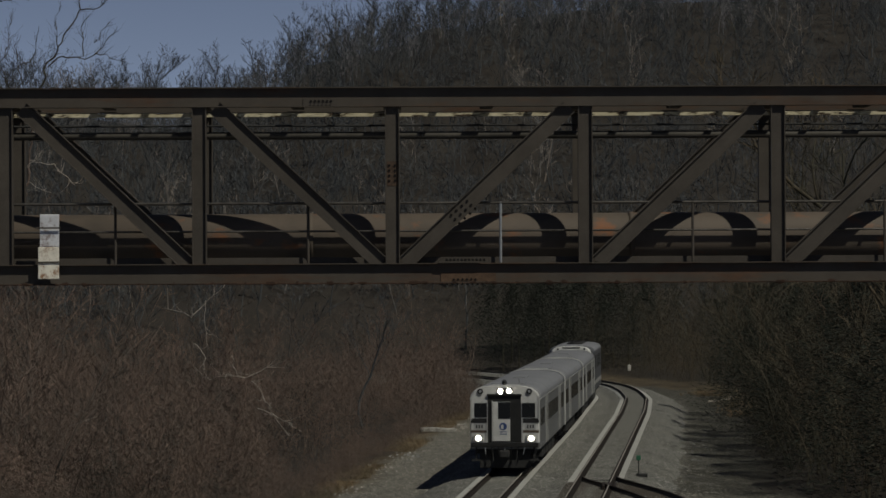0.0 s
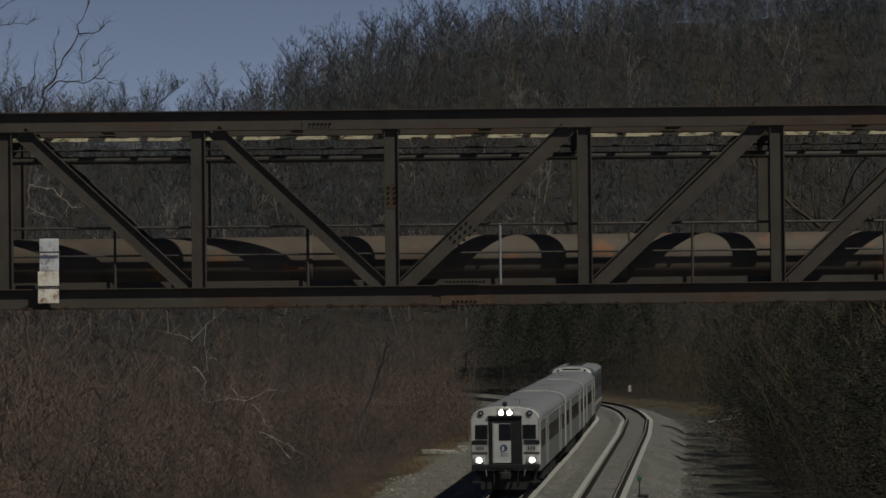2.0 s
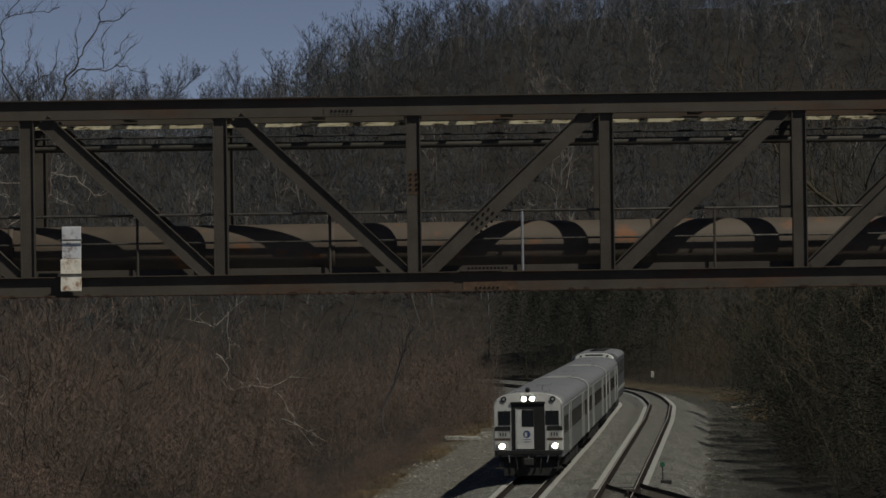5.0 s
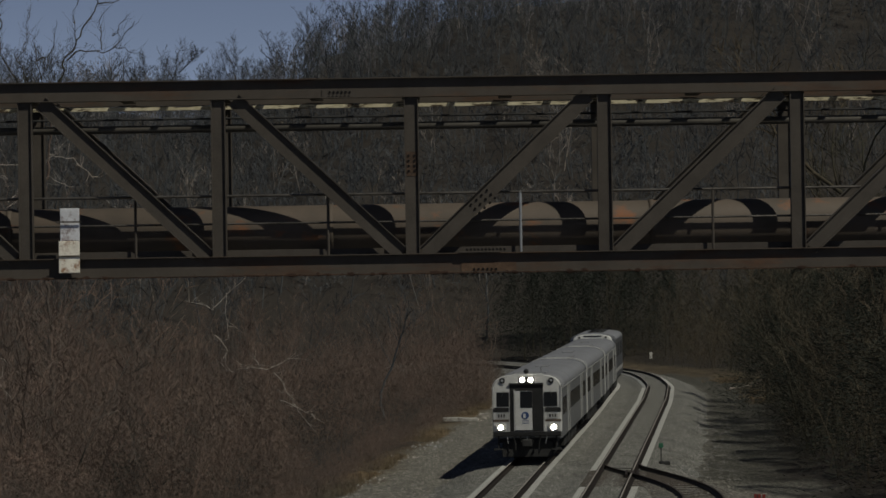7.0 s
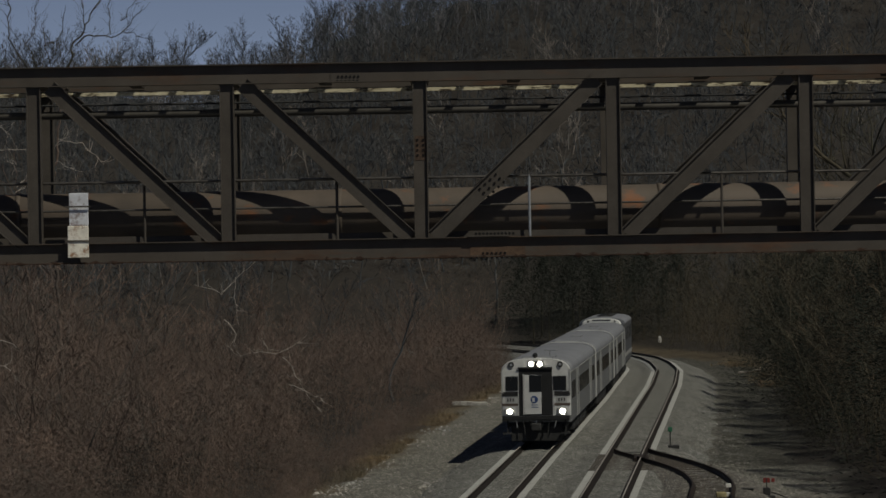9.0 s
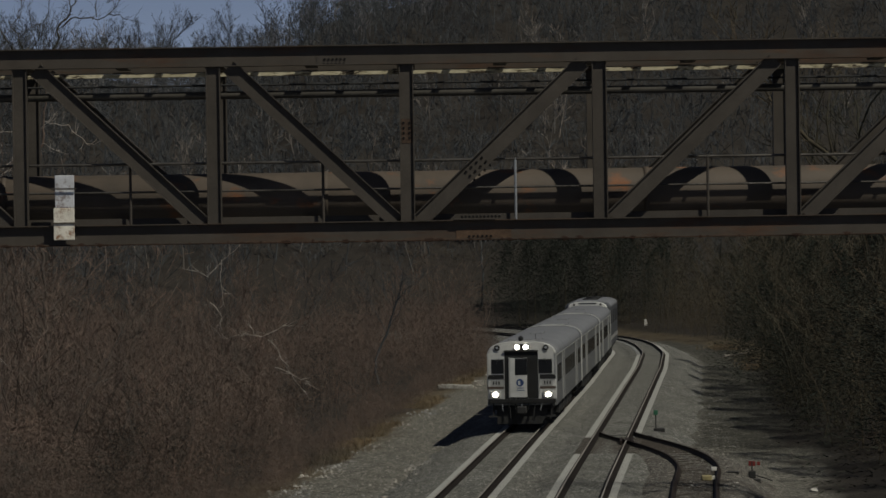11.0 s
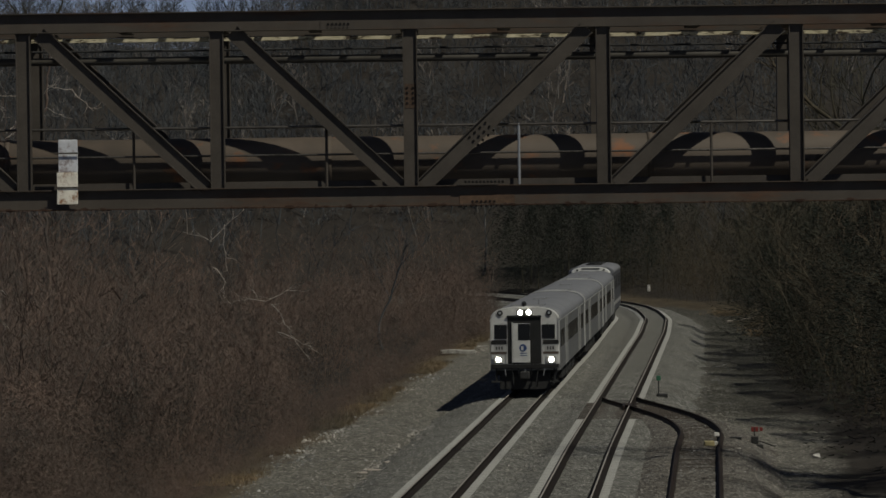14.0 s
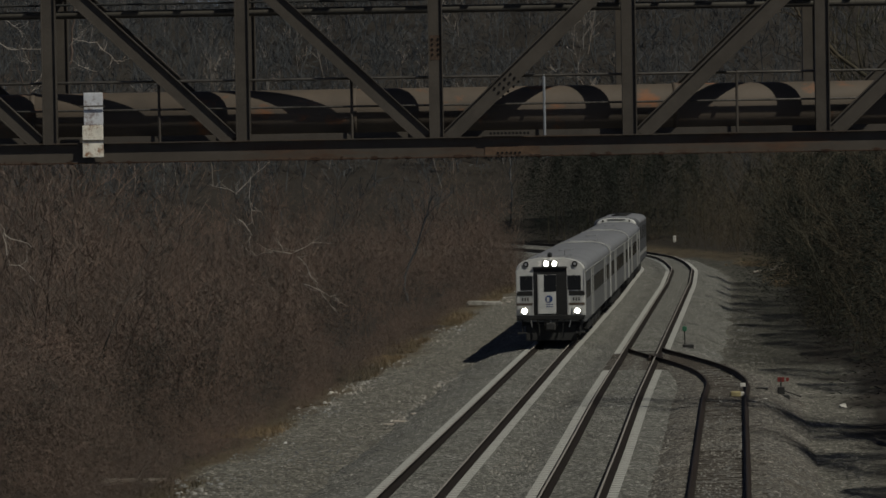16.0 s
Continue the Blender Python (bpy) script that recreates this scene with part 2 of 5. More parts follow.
def sweep(name, xf, y0, y1, step, profile, mat, closed=True, jitter=0.0, smooth=False):
    pts = frames_along(xf, y0, y1, step)
    n = len(profile)
    verts = []
    for p, r, f in pts:
        for u, z in profile:
            q = p + r * u
            j = jitter * noise.noise(q * 1.7) if jitter else 0
            verts.append((q.x, q.y, q.z + z + j))
    m = n if closed else n - 1
    base = np.arange(len(pts) - 1)[:, None] * n
    a = np.arange(m)[None, :]
    b = (a + 1) % n
    quads = np.stack([base + a, base + b, base + n + b, base + n + a], -1).reshape(-1, 4)
    me = array_mesh(name, verts, quads, mat)
    if smooth:
        me.polygons.foreach_set("use_smooth", np.ones(len(me.polygons), dtype=bool))
    return new(name, me)


def rail_profile(c, foot=0.17):
    # default foot is over-wide to hold the rail's shadow and rust stain
    return [(c - foot, -0.175), (c - foot + 0.01, -0.150), (c - 0.03, -0.135), (c - 0.012, -0.045), (c - 0.036, -0.035), (c - 0.036, -0.006), (c - 0.028, 0),
            (c + 0.028, 0), (c + 0.036, -0.006), (c + 0.036, -0.035), (c + 0.012, -0.045), (c + 0.03, -0.135), (c + foot - 0.01, -0.150), (c + foot, -0.175)]


def rail_material():
    m, nt, b = material("rail_steel", 0.8, 0.0, 0.2)
    geo = nt.nodes.new("ShaderNodeNewGeometry")
    sep = nt.nodes.new("ShaderNodeSeparateXYZ")
    nt.links.new(geo.outputs["True Normal"], sep.inputs["Vector"])
    # near-black rust, with the rail's shaded sides in the colour
    rust = ramp(nt, noise_node(nt, 5, 4), [(0.3, (0.008, 0.007, 0.006)), (0.7, (0.020, 0.014, 0.011))])
    tread = ramp(nt, sep.outputs["Z"], [(0.9965, (0, 0, 0)), (0.9995, (1, 1, 1))])
    # pale worn tread, the sky's sheen put into its grey
    nt.links.new(mix(nt, tread, rust, (0.27, 0.25, 0.23)), b.inputs["Base Color"])
    return m


RAIL = rail_material()


def build_track(name, xf, y0, y1, label):
    top = empty(name, label=label, category="railway track", kind="structure")
    for c in (-0.7525, 0.7525):
        r = sweep("rail", xf, y0, y1, 2.0, rail_profile(c), RAIL)
        r.parent = top
    return top


west_track = build_track("track_1", west_x, 60, 450, "main line track with rusty rails on concrete ties")
east_track = build_track("track_2", east_x, 60, 450, "second main line track with rusty rails on concrete ties")


def ballast_profile():
    """The stone bed under both main tracks, in strips that follow the two lines."""
    rows = []
    ys = np.concatenate([np.arange(60, 160, 0.8), np.arange(160, 450, 2.0)])
    for y in ys:
        a, b = west_x(y), east_x(y)
        shape = [(a - 4.0, -0.98), (a - 3.3, -0.72), (a - 2.55, -0.38), (a - 1.9, -0.27), (a - 1.30, -0.182), (a - 0.90, -0.181), (a - 0.7, -0.185), (a, -0.165), (a + 0.7, -0.185), (a + 0.90, -0.181), (a + 1.30, -0.182),
                 (a + 1.7, -0.27), ((a + b) / 2 - 0.2, -0.33), ((a + b) / 2 + 0.2, -0.33), (b - 1.7, -0.27), (b - 1.30, -0.182), (b - 0.90, -0.181), (b - 0.7, -0.185), (b, -0.165), (b + 0.7, -0.185), (b + 0.90, -0.181), (b + 1.30, -0.182),
                 (b + 1.9, -0.27), (b + 2.5, -0.40), (b + 3.3, -0.78), (b + 4.1, -1.05)]
        z0 = -fall(y)
        edge = 0.35 * noise.noise(Vector((0, y * 0.22, 1.0)))
        for i, (x, z) in enumerate(shape):
            e = edge if i < 3 or i > 22 else 0
            rough = 0.10 if i < 3 or i > 22 else (0.025 if i in (3, 11, 12, 13, 14, 22) else 0.006)
            rows.append((x + e, y, z0 + z + rough * noise.noise(Vector((x * 1.3, y * 0.9, 2)))))
    n = 26
    i = np.arange((len(ys) - 1) * n).reshape(-1, n)[:, :-1].ravel()
    me = array_mesh("ballast_bed", rows, np.stack([i, i + 1, i + n + 1, i + n], 1), BALLAST)
    tagged(new("ballast_bed", me), "grey crushed stone ballast bed under the tracks", "ballast", kind="structure")


ballast_profile()


def tie_mesh(name, half=1.2, w=0.22, mat=CONCRETE):
    bm = bmesh.new()
    for x0, x1, top in ((-half, -0.62, -0.172), (-0.62, 0.62, -0.19), (0.62, half, -0.172)):
        box(bm, x0, x1, -w, w, -0.36, top)
    bmesh.ops.remove_doubles(bm, verts=bm.verts[:], dist=0.001)
    me = bpy.data.meshes.new(name)
    bm.to_mesh(me)
    bm.free()
    me.materials.append(mat)
    return me


TIE = tie_mesh("tie")


def lay_ties(track, xf, y0, y1, me, step=0.61, single=300):
    pts = frames_along(xf, y0, y1, step)
    src = np.array([v.co[:] for v in me.vertices])
    polys = np.array([p.vertices[:] for p in me.polygons])
    rest_v, rest_q = [], []
    for k, (p, r, f) in enumerate(pts):
        m = Matrix((( r.x, f.x, 0, p.x), (r.y, f.y, 0, p.y), (0, 0, 1, p.z), (0, 0, 0, 1)))
        if k < single:
            ob = new("tie", me)
            ob.parent = track
            ob.matrix_world = m
        else:
            mm = np.array(m)
            rest_q.append(polys + len(rest_v) * len(src))
            rest_v.append(src @ mm[:3, :3].T + mm[:3, 3])
    if rest_v:
        ob = new("far_ties", array_mesh("far_ties", np.concatenate(rest_v), np.concatenate(rest_q), me.materials[0]))
        ob.parent = track
        tagged(ob, kind="stuff")


# ---- the pipe bridge ----
def channel(a, b, width, recess, depth, up):
    """A rolled section from a to b: a web that faces -y, with a lip at each long edge standing proud towards -y."""
    a, b = Vector(a), Vector(b)
    f = (b - a).normalized()
    s = Vector((f.z, 0, -f.x)) if not up else Vector((0, 0, 1))
    w, t = width / 2, 0.018
    ring = [(-w, 0), (-w + t, 0), (-w + t, recess), (w - t, recess), (w - t, 0), (w, 0), (w, depth), (w - t, depth), (w - t, recess + t), (-w + t, recess + t), (-w + t, depth), (-w, depth)]
    rings = [[p + s * u + Vector((0, v, 0)) for u, v in ring] for p in (a, b)]
    return loft(rings)


def chord_material():
    """Brown paint that has broken down to rust in long blotches."""
    m, nt, b = material("rust_blotched_steel", 0.78, 0.0, 0.25)
    base = ramp(nt, noise_node(nt, 1.3, 6, 0.65), [(0.3, (0.056, 0.047, 0.039)), (0.7, (0.082, 0.070, 0.059))])
    rust = ramp(nt, noise_node(nt, 2.2, 7, 0.72, (0.5, 1, 1.6)), [(0.3, (0.050, 0.026, 0.016)), (0.7, (0.125, 0.068, 0.040))])
    where = ramp(nt, noise_node(nt, 0.8, 7, 0.74, (0.45, 1, 2.2)), [(0.50, (0, 0, 0)), (0.66, (0.85, 0.85, 0.85))])
    nt.links.new(mix(nt, where, base, rust), b.inputs["Base Color"])
    bump(nt, b, noise_node(nt, 30, 4), 0.25, 0.01)
    return m


CHORD = chord_material()
BAY, MID = 3.62, -0.08
NEAR, FAR = 63.0, 65.15
bridge = empty("pipe_bridge", label="weathered brown steel truss footbridge carrying a large pipe", category="bridge")
B0, B1 = MID - 8 * BAY, MID + 8 * BAY


bm = bmesh.new()
bmesh.ops.create_cone(bm, cap_ends=True, segments=6, radius1=0.029, radius2=0.022, depth=0.05, matrix=pose(0, 0, 0, 90))
BOLT = bpy.data.meshes.new("bolt")
bm.to_mesh(BOLT)
bm.free()
BOLT.materials.append(paint("black_bolt_heads", (0.008, 0.007, 0.007), 0.9, 0.0, 0.3))


def rivets(spots, y, parent):
    for x, z in spots:
        ob = new("bolt", BOLT)
        ob.parent = parent
        ob.location = (x, y, z)


for y in (NEAR, FAR):
    for name, z in (("top_chord", 12.29), ("bottom_chord", 8.985)):
        part(name, channel((B0, y, z), (B1, y, z), 0.37, 0.10, 0.26, True), CHORD, bridge)
    for k in range(-8, 9):
        x = MID + k * BAY
        part("post", channel((x, y + 0.03, 9.17), (x, y + 0.03, 12.105), 0.27, 0.055, 0.2, False), STEEL, bridge)
        if k != 0:
            d = -1 if k > 0 else 1
            part("diagonal", channel((x + d * 0.30, y + 0.045, 12.10), (x + d * (BAY - 0.22), y + 0.045, 9.17), 0.30, 0.06, 0.17, False), STEEL, bridge)
for k in range(-8, 9):
    x = MID + k * BAY
    part("floor_beam", boxes((x - 0.09, x + 0.09, NEAR + 0.262, FAR - 0.002, 8.84, 9.1)), STEEL, bridge)
    if k < 8:
        part("toe_plate", boxes((x + 0.004, x + BAY - 0.004, NEAR + 0.44, NEAR + 0.46, 9.101, 9.285)), STEEL, bridge)
        part("top_strut", boxes((x + BAY / 2 - 0.12, x + BAY / 2 + 0.12, NEAR + 0.262, FAR - 0.002, 12.15, 12.3)), STEEL, bridge)
        # quarter-bay braces added so that their shadows break up the duct
        for q in (0.25, 0.75):
            part("shadow_brace", boxes((x + BAY * q - 0.05, x + BAY * q + 0.05, NEAR + 0.262, NEAR + 1.0, 12.2, 12.3)), STEEL, bridge)
    part("top_strut", boxes((x - 0.17, x + 0.17, NEAR + 0.262, FAR - 0.002, 12.13, 12.3)), STEEL, bridge)

pipe = empty("pipeline", label="large brown steel pipe with rust patches on the bridge", category="pipe")


def pipe_material():
    m, nt, b = material("brown_pipe", 0.7, 0.0, 0.3)
    base = ramp(nt, noise_node(nt, 0.9, 6, 0.6), [(0.3, (0.074, 0.061, 0.050)), (0.7, (0.112, 0.088, 0.070))])
    spots = ramp(nt, noise_node(nt, 0.8, 5, 0.6, (1, 1, 1.6)), [(0.565, (0, 0, 0)), (0.66, (1, 1, 1))])
    nt.links.new(mix(nt, spots, base, (0.20, 0.085, 0.04)), b.inputs["Base Color"])
    bump(nt, b, noise_node(nt, 20, 4), 0.2, 0.01)
    return m


PIPE = pipe_material()
PX, PZ, PR = NEAR + 1.15, 9.66, 0.46


def tube(x0, x1, y, z, r, n=40):
    rings = []
    for x in np.linspace(x0, x1, 2):
        rings.append([(x, y + r * math.sin(2 * math.pi * i / n), z + r * math.cos(2 * math.pi * i / n)) for i in range(n)])
    bm = loft(rings)
    for f in bm.faces:
        f.smooth = len(f.verts) == 4
    return bm


part("barrel", tube(B0 + 0.3, B1 - 0.3, PX, PZ, PR), PIPE, pipe)
for k in range(-8, 8):
    x = MID + (k + 0.5) * BAY
    part("saddle", boxes((x - 0.12, x + 0.12, PX - 0.5, PX + 0.5, 9.101, 9.206)), STEEL, pipe)
for x in np.arange(B0 + 3, B1, 6.1):
    part("joint_ring", tube(x - 0.05, x + 0.05, PX, PZ, PR + 0.018), PIPE, pipe)

WORN = paint("worn_handrail_steel", (0.13, 0.12, 0.11), 0.35, 0.6, 0.5, scale=2.0)
for y in (NEAR + 0.30,):
    railing = empty("handrail", label="thin steel pipe handrail with two rails along the bridge", category="railing")
    for z, r in ((10.30, 0.026), (9.775, 0.02)):
        part("rail", rod(bmesh.new(), (B0, y, z), (B1, y, z), r), WORN, railing)
    for k in range(-8, 8):
        x = MID + k * BAY + 2.03
        if k == -8:
            continue
        part("upright", rod(bmesh.new(), (x, y, 9.172), (x, y, 10.32), 0.026), GALV if k == 0 else STEEL, railing)
def flaking_material():
    m, nt, b = material("flaking_cream_paint", 0.8, 0.0, 0.2)
    pale = ramp(nt, noise_node(nt, 5, 4), [(0.3, (0.42, 0.37, 0.25)), (0.7, (0.64, 0.58, 0.43))])
    gone = ramp(nt, noise_node(nt, 2.2, 6, 0.7, (1, 1, 5)), [(0.50, (0, 0, 0)), (0.56, (1, 1, 1))])
    nt.links.new(mix(nt, gone, pale, (0.055, 0.040, 0.028)), b.inputs["Base Color"])
    return m


CREAM = flaking_material()
duct = empty("cable_duct", label="cream painted cable duct under the top chord with flaking paint", category="duct")
for k in range(-8, 8):
    x = MID + k * BAY
    part("cover", boxes((x + 0.02, x + BAY - 0.02, NEAR + 0.66, NEAR + 0.80, 11.95, 12.014)), CREAM, duct)
conduit = empty("conduit", label="thin brown pipe slung below the top chord", category="pipe")
CONDUIT = paint("grey_brown_conduit", (0.075, 0.068, 0.058), 0.7, 0.0, 0.35, scale=1.2)
part("barrel", tube(B0, B1, NEAR + 0.9, 11.60, 0.074, 14), CONDUIT, conduit)
part("cable", rod(bmesh.new(), (B0, NEAR + 0.95, 11.79), (B1, NEAR + 0.95, 11.79), 0.02), BLACK, conduit)
PIER = paint("grey_pier_concrete", (0.36, 0.35, 0.33), 0.9)
for x in (B0 + 0.6, B1 - 0.6):
    p = tagged(part("bridge_pier", soft_box(x - 1.2, x + 1.2, NEAR - 0.6, FAR + 0.9, -2.5, 8.798, 0.06), PIER), "plain grey concrete pier under the bridge's end", "pier", kind="structure")



def plate_material(name, pale, rust):
    m, nt, b = material(name, 0.55, 0.0, 0.4)
    base = ramp(nt, noise_node(nt, 6, 5, 0.65), [(0.3, tuple(c * 0.75 for c in pale)), (0.7, pale)])
    spots = ramp(nt, noise_node(nt, 4.5, 6, 0.7), [(0.52, (0, 0, 0)), (0.64, (1, 1, 1))])
    nt.links.new(mix(nt, spots, base, rust), b.inputs["Base Color"])
    return m


guard = empty("guard_plate", label="white enamelled plate with rust stains hung on the bridge", category="sign")
part("upper_plate", soft_box(-6.67, -6.31, NEAR - 0.075, NEAR - 0.05, 9.50, 10.11, 0.01), plate_material("white_enamel", (0.66, 0.67, 0.71), (0.26, 0.22, 0.22)), guard, "bluish white upper plate")
part("lower_plate", soft_box(-6.70, -6.31, NEAR - 0.115, NEAR - 0.08, 8.90, 9.497, 0.012), plate_material("cream_enamel", (0.85, 0.80, 0.70), (0.30, 0.17, 0.10)), guard, "cream lower plate with rust stains")
for z in (9.2, 9.84):
    part("strap", boxes((-6.74, -6.27, NEAR - 0.135, NEAR - 0.116, z, z + 0.03)), STEEL, guard)
part("bracket", boxes((-6.52, -6.46, NEAR - 0.05, NEAR + 0.0, 9.0, 9.1)), STEEL, guard)

# rust along the lower edge
EDGE = paint("orange_brown_rust", (0.060, 0.031, 0.019), 0.9, 0.0, 0.65, scale=3.5, grain=22)
for k in range(-8, 8):
    x = MID + k * BAY
    part("rusted_edge", soft_box(x + 0.003, x + BAY - 0.003, NEAR - 0.004, NEAR + 0.02, 8.782, 8.803, 0.004, 1), EDGE, bridge)

# bolted splices
for spots in ([(-1.62 + 0.075 * i + 0.02 * (j % 2), 12.13 + 0.085 * j) for i in range(6) for j in range(2)],
              [(1.06 + 0.082 * i, 8.86) for i in range(6)]):
    rivets(spots, NEAR + 0.095, bridge)
part("splice_plate", boxes((-1.75, -1.1, NEAR + 0.086, NEAR + 0.0985, 12.112, 12.26)), STEEL, bridge)
part("splice_plate", boxes((0.82, 1.85, NEAR + 0.086, NEAR + 0.0985, 8.82, 8.98)), paint("rusty_splice", (0.10, 0.062, 0.040), 0.8, 0.0, 0.35, scale=4), bridge, "rust-stained splice plate")
part("splice_plate", boxes((0.78, 1.55, NEAR - 0.03, NEAR + 0.22, 9.172, 9.20)), STEEL, bridge)
part("splice_plate", boxes((MID - 0.1, MID + 0.1, NEAR + 0.078, NEAR + 0.0845, 10.62, 11.08)), paint("rust_streaked_steel", (0.085, 0.055, 0.038), 0.8, 0.0, 0.35, scale=5), bridge, "rust-streaked splice plate")
rivets([(MID - 0.06 + 0.11 * i, 10.72 + 0.095 * j) for i in range(2) for j in range(4)], NEAR + 0.088, bridge)
rivets([(1.02 + 0.10 * i + 0.075 * j, 9.99 + 0.088 * i - 0.075 * j + 0.08) for i in range(4) for j in range(3)], NEAR + 0.108, bridge)
rivets([(0.93 + 0.070 * i, 9.225) for i in range(11)] + [(0.84 + 0.095 * i, 8.775) for i in range(9)], NEAR + 0.01, bridge)
RUST = paint("flaking_rust", (0.040, 0.022, 0.015), 0.9, 0.0, 0.4, scale=8)
rr = random.Random(5)
for k in range(90):
    x = rr.uniform(-9, 10)
    w = rr.uniform(0.02, 0.15) * rr.choice((0.5, 1.0, 1.0))
    h = 0.012 + 0.045 * rr.random() ** 2
    bm = bmesh.new()
    bmesh.ops.create_icosphere(bm, subdivisions=1, radius=1.0)
    for vert in bm.verts:
        k = rr.uniform(0.5, 1.2)
        vert.co = Vector((x + vert.co.x * w * k, NEAR + 0.006 + vert.co.y * 0.012, 8.80 + vert.co.z * h * k))
    part("rust_flake", bm, RUST, bridge)
# ---- the train: a driving car, two coaches and an engine ----
CAR_SIDE = paint("dull_stainless_side", (0.20, 0.205, 0.21), 0.45, 0.35, 0.16, scale=1.2, stretch=(1, 1, 5))
CAR_ROOF = paint("grey_car_roof", (0.21, 0.215, 0.23), 0.6, 0.1, 0.18, scale=0.8, stretch=(0.4, 2, 1))
CAR_END = paint("pale_end_paint", (0.50, 0.50, 0.49), 0.5, 0.0, 0.12, scale=2.5)
SEAM = paint("bright_trim", (0.40, 0.40, 0.39), 0.4, 0.3, 0.1)
END_BLACK = paint("dark_end_recess", (0.018, 0.018, 0.018), 0.6, 0.0, 0.3)
BROWN = paint("brown_dirt_band", (0.10, 0.075, 0.06), 0.7, 0.0, 0.3)
BLUE = paint("blue_mark", (0.03, 0.06, 0.16), 0.5, 0.0, 0.1)
NOSE = paint("white_engine_end", (0.66, 0.66, 0.64), 0.5, 0.0, 0.1, scale=2.5)
ENGINE = paint("dark_engine_side", (0.09, 0.095, 0.105), 0.5, 0.2, 0.2)
GLASS, gnt, gb = material("dark_glass", 0.22, 0.0, 0.15)
gb.inputs["Base Color"].default_value = (0.012, 0.013, 0.015, 1)
LAMP, lnt, lb = material("headlamp_glow", 0.3)
lb.inputs["Emission Color"].default_value = (1.0, 0.93, 0.80, 1)
lb.inputs["Emission Strength"].default_value = 40.0
HALF, LONG = 1.56, 25.9


def section(half, z0, z1, top, y, n=12):
    """A car's outline: upright sides and a flat-arched roof."""
    pts = [(-half, y, z0), (-half, y, z1)]
    for i in range(1, n):
        a = math.pi * i / n
        c, s = -math.cos(a), math.sin(a)
        pts.append((half * math.copysign(abs(c) ** 0.62, c), y, z1 + (top - z1) * s ** 0.8))
    return pts + [(half, y, z1), (half, y, z0)]


def shell(half, z0, z1, top, y0, y1):
    bm = loft([section(half, z0, z1, top, y) for y in (y0, y1)])
    return bm


def half_roof(half, z1, top, y0, y1):
    def ring(y, d):
        outer = section(half, z1 - 0.02, z1, top, y)[1:-1]
        return outer + [(p[0] * 0.97, y, p[2] - 0.05) for p in outer[::-1]]
    bm = loft([ring(y, 0) for y in np.linspace(y0, y1, 12)])
    for f in bm.faces:
        f.smooth = len(f.verts) == 4
    return bm


def disc(x, y, z, r, depth=0.05, n=16, r2=None):
    bm = bmesh.new()
    bmesh.ops.create_cone(bm, cap_ends=True, segments=n, radius1=r, radius2=r if r2 is None else r2, depth=depth, matrix=Matrix.Translation((x, y, z)) @ pose(0, 0, 0, 90))
    return bm


def truck(car, y):
    t = part("truck", boxes((-1.12, -0.98, y - 1.6, y + 1.6, 0.42, 0.66), (0.98, 1.12, y - 1.6, y + 1.6, 0.42, 0.66), (-1.0, 1.0, y - 0.25, y + 0.25, 0.45, 0.8)), BLACK, car, "black steel truck frame with four wheels")
    for dy in (-1.3, 1.3):
        for x in (-0.76, 0.76):
            bm = bmesh.new()
            bmesh.ops.create_cone(bm, cap_ends=True, segments=20, radius1=0.44, radius2=0.42, depth=0.13, matrix=Matrix.Translation((x, y + dy, 0.44)) @ pose(0, 0, 0, 0, 90))
            part("wheel", bm, RAIL_SIDE, t)
        for x in (-1.05, 1.05):
            part("axle_box", soft_box(x - 0.1, x + 0.1, y + dy - 0.16, y + dy + 0.16, 0.3, 0.58, 0.03), BLACK, t)


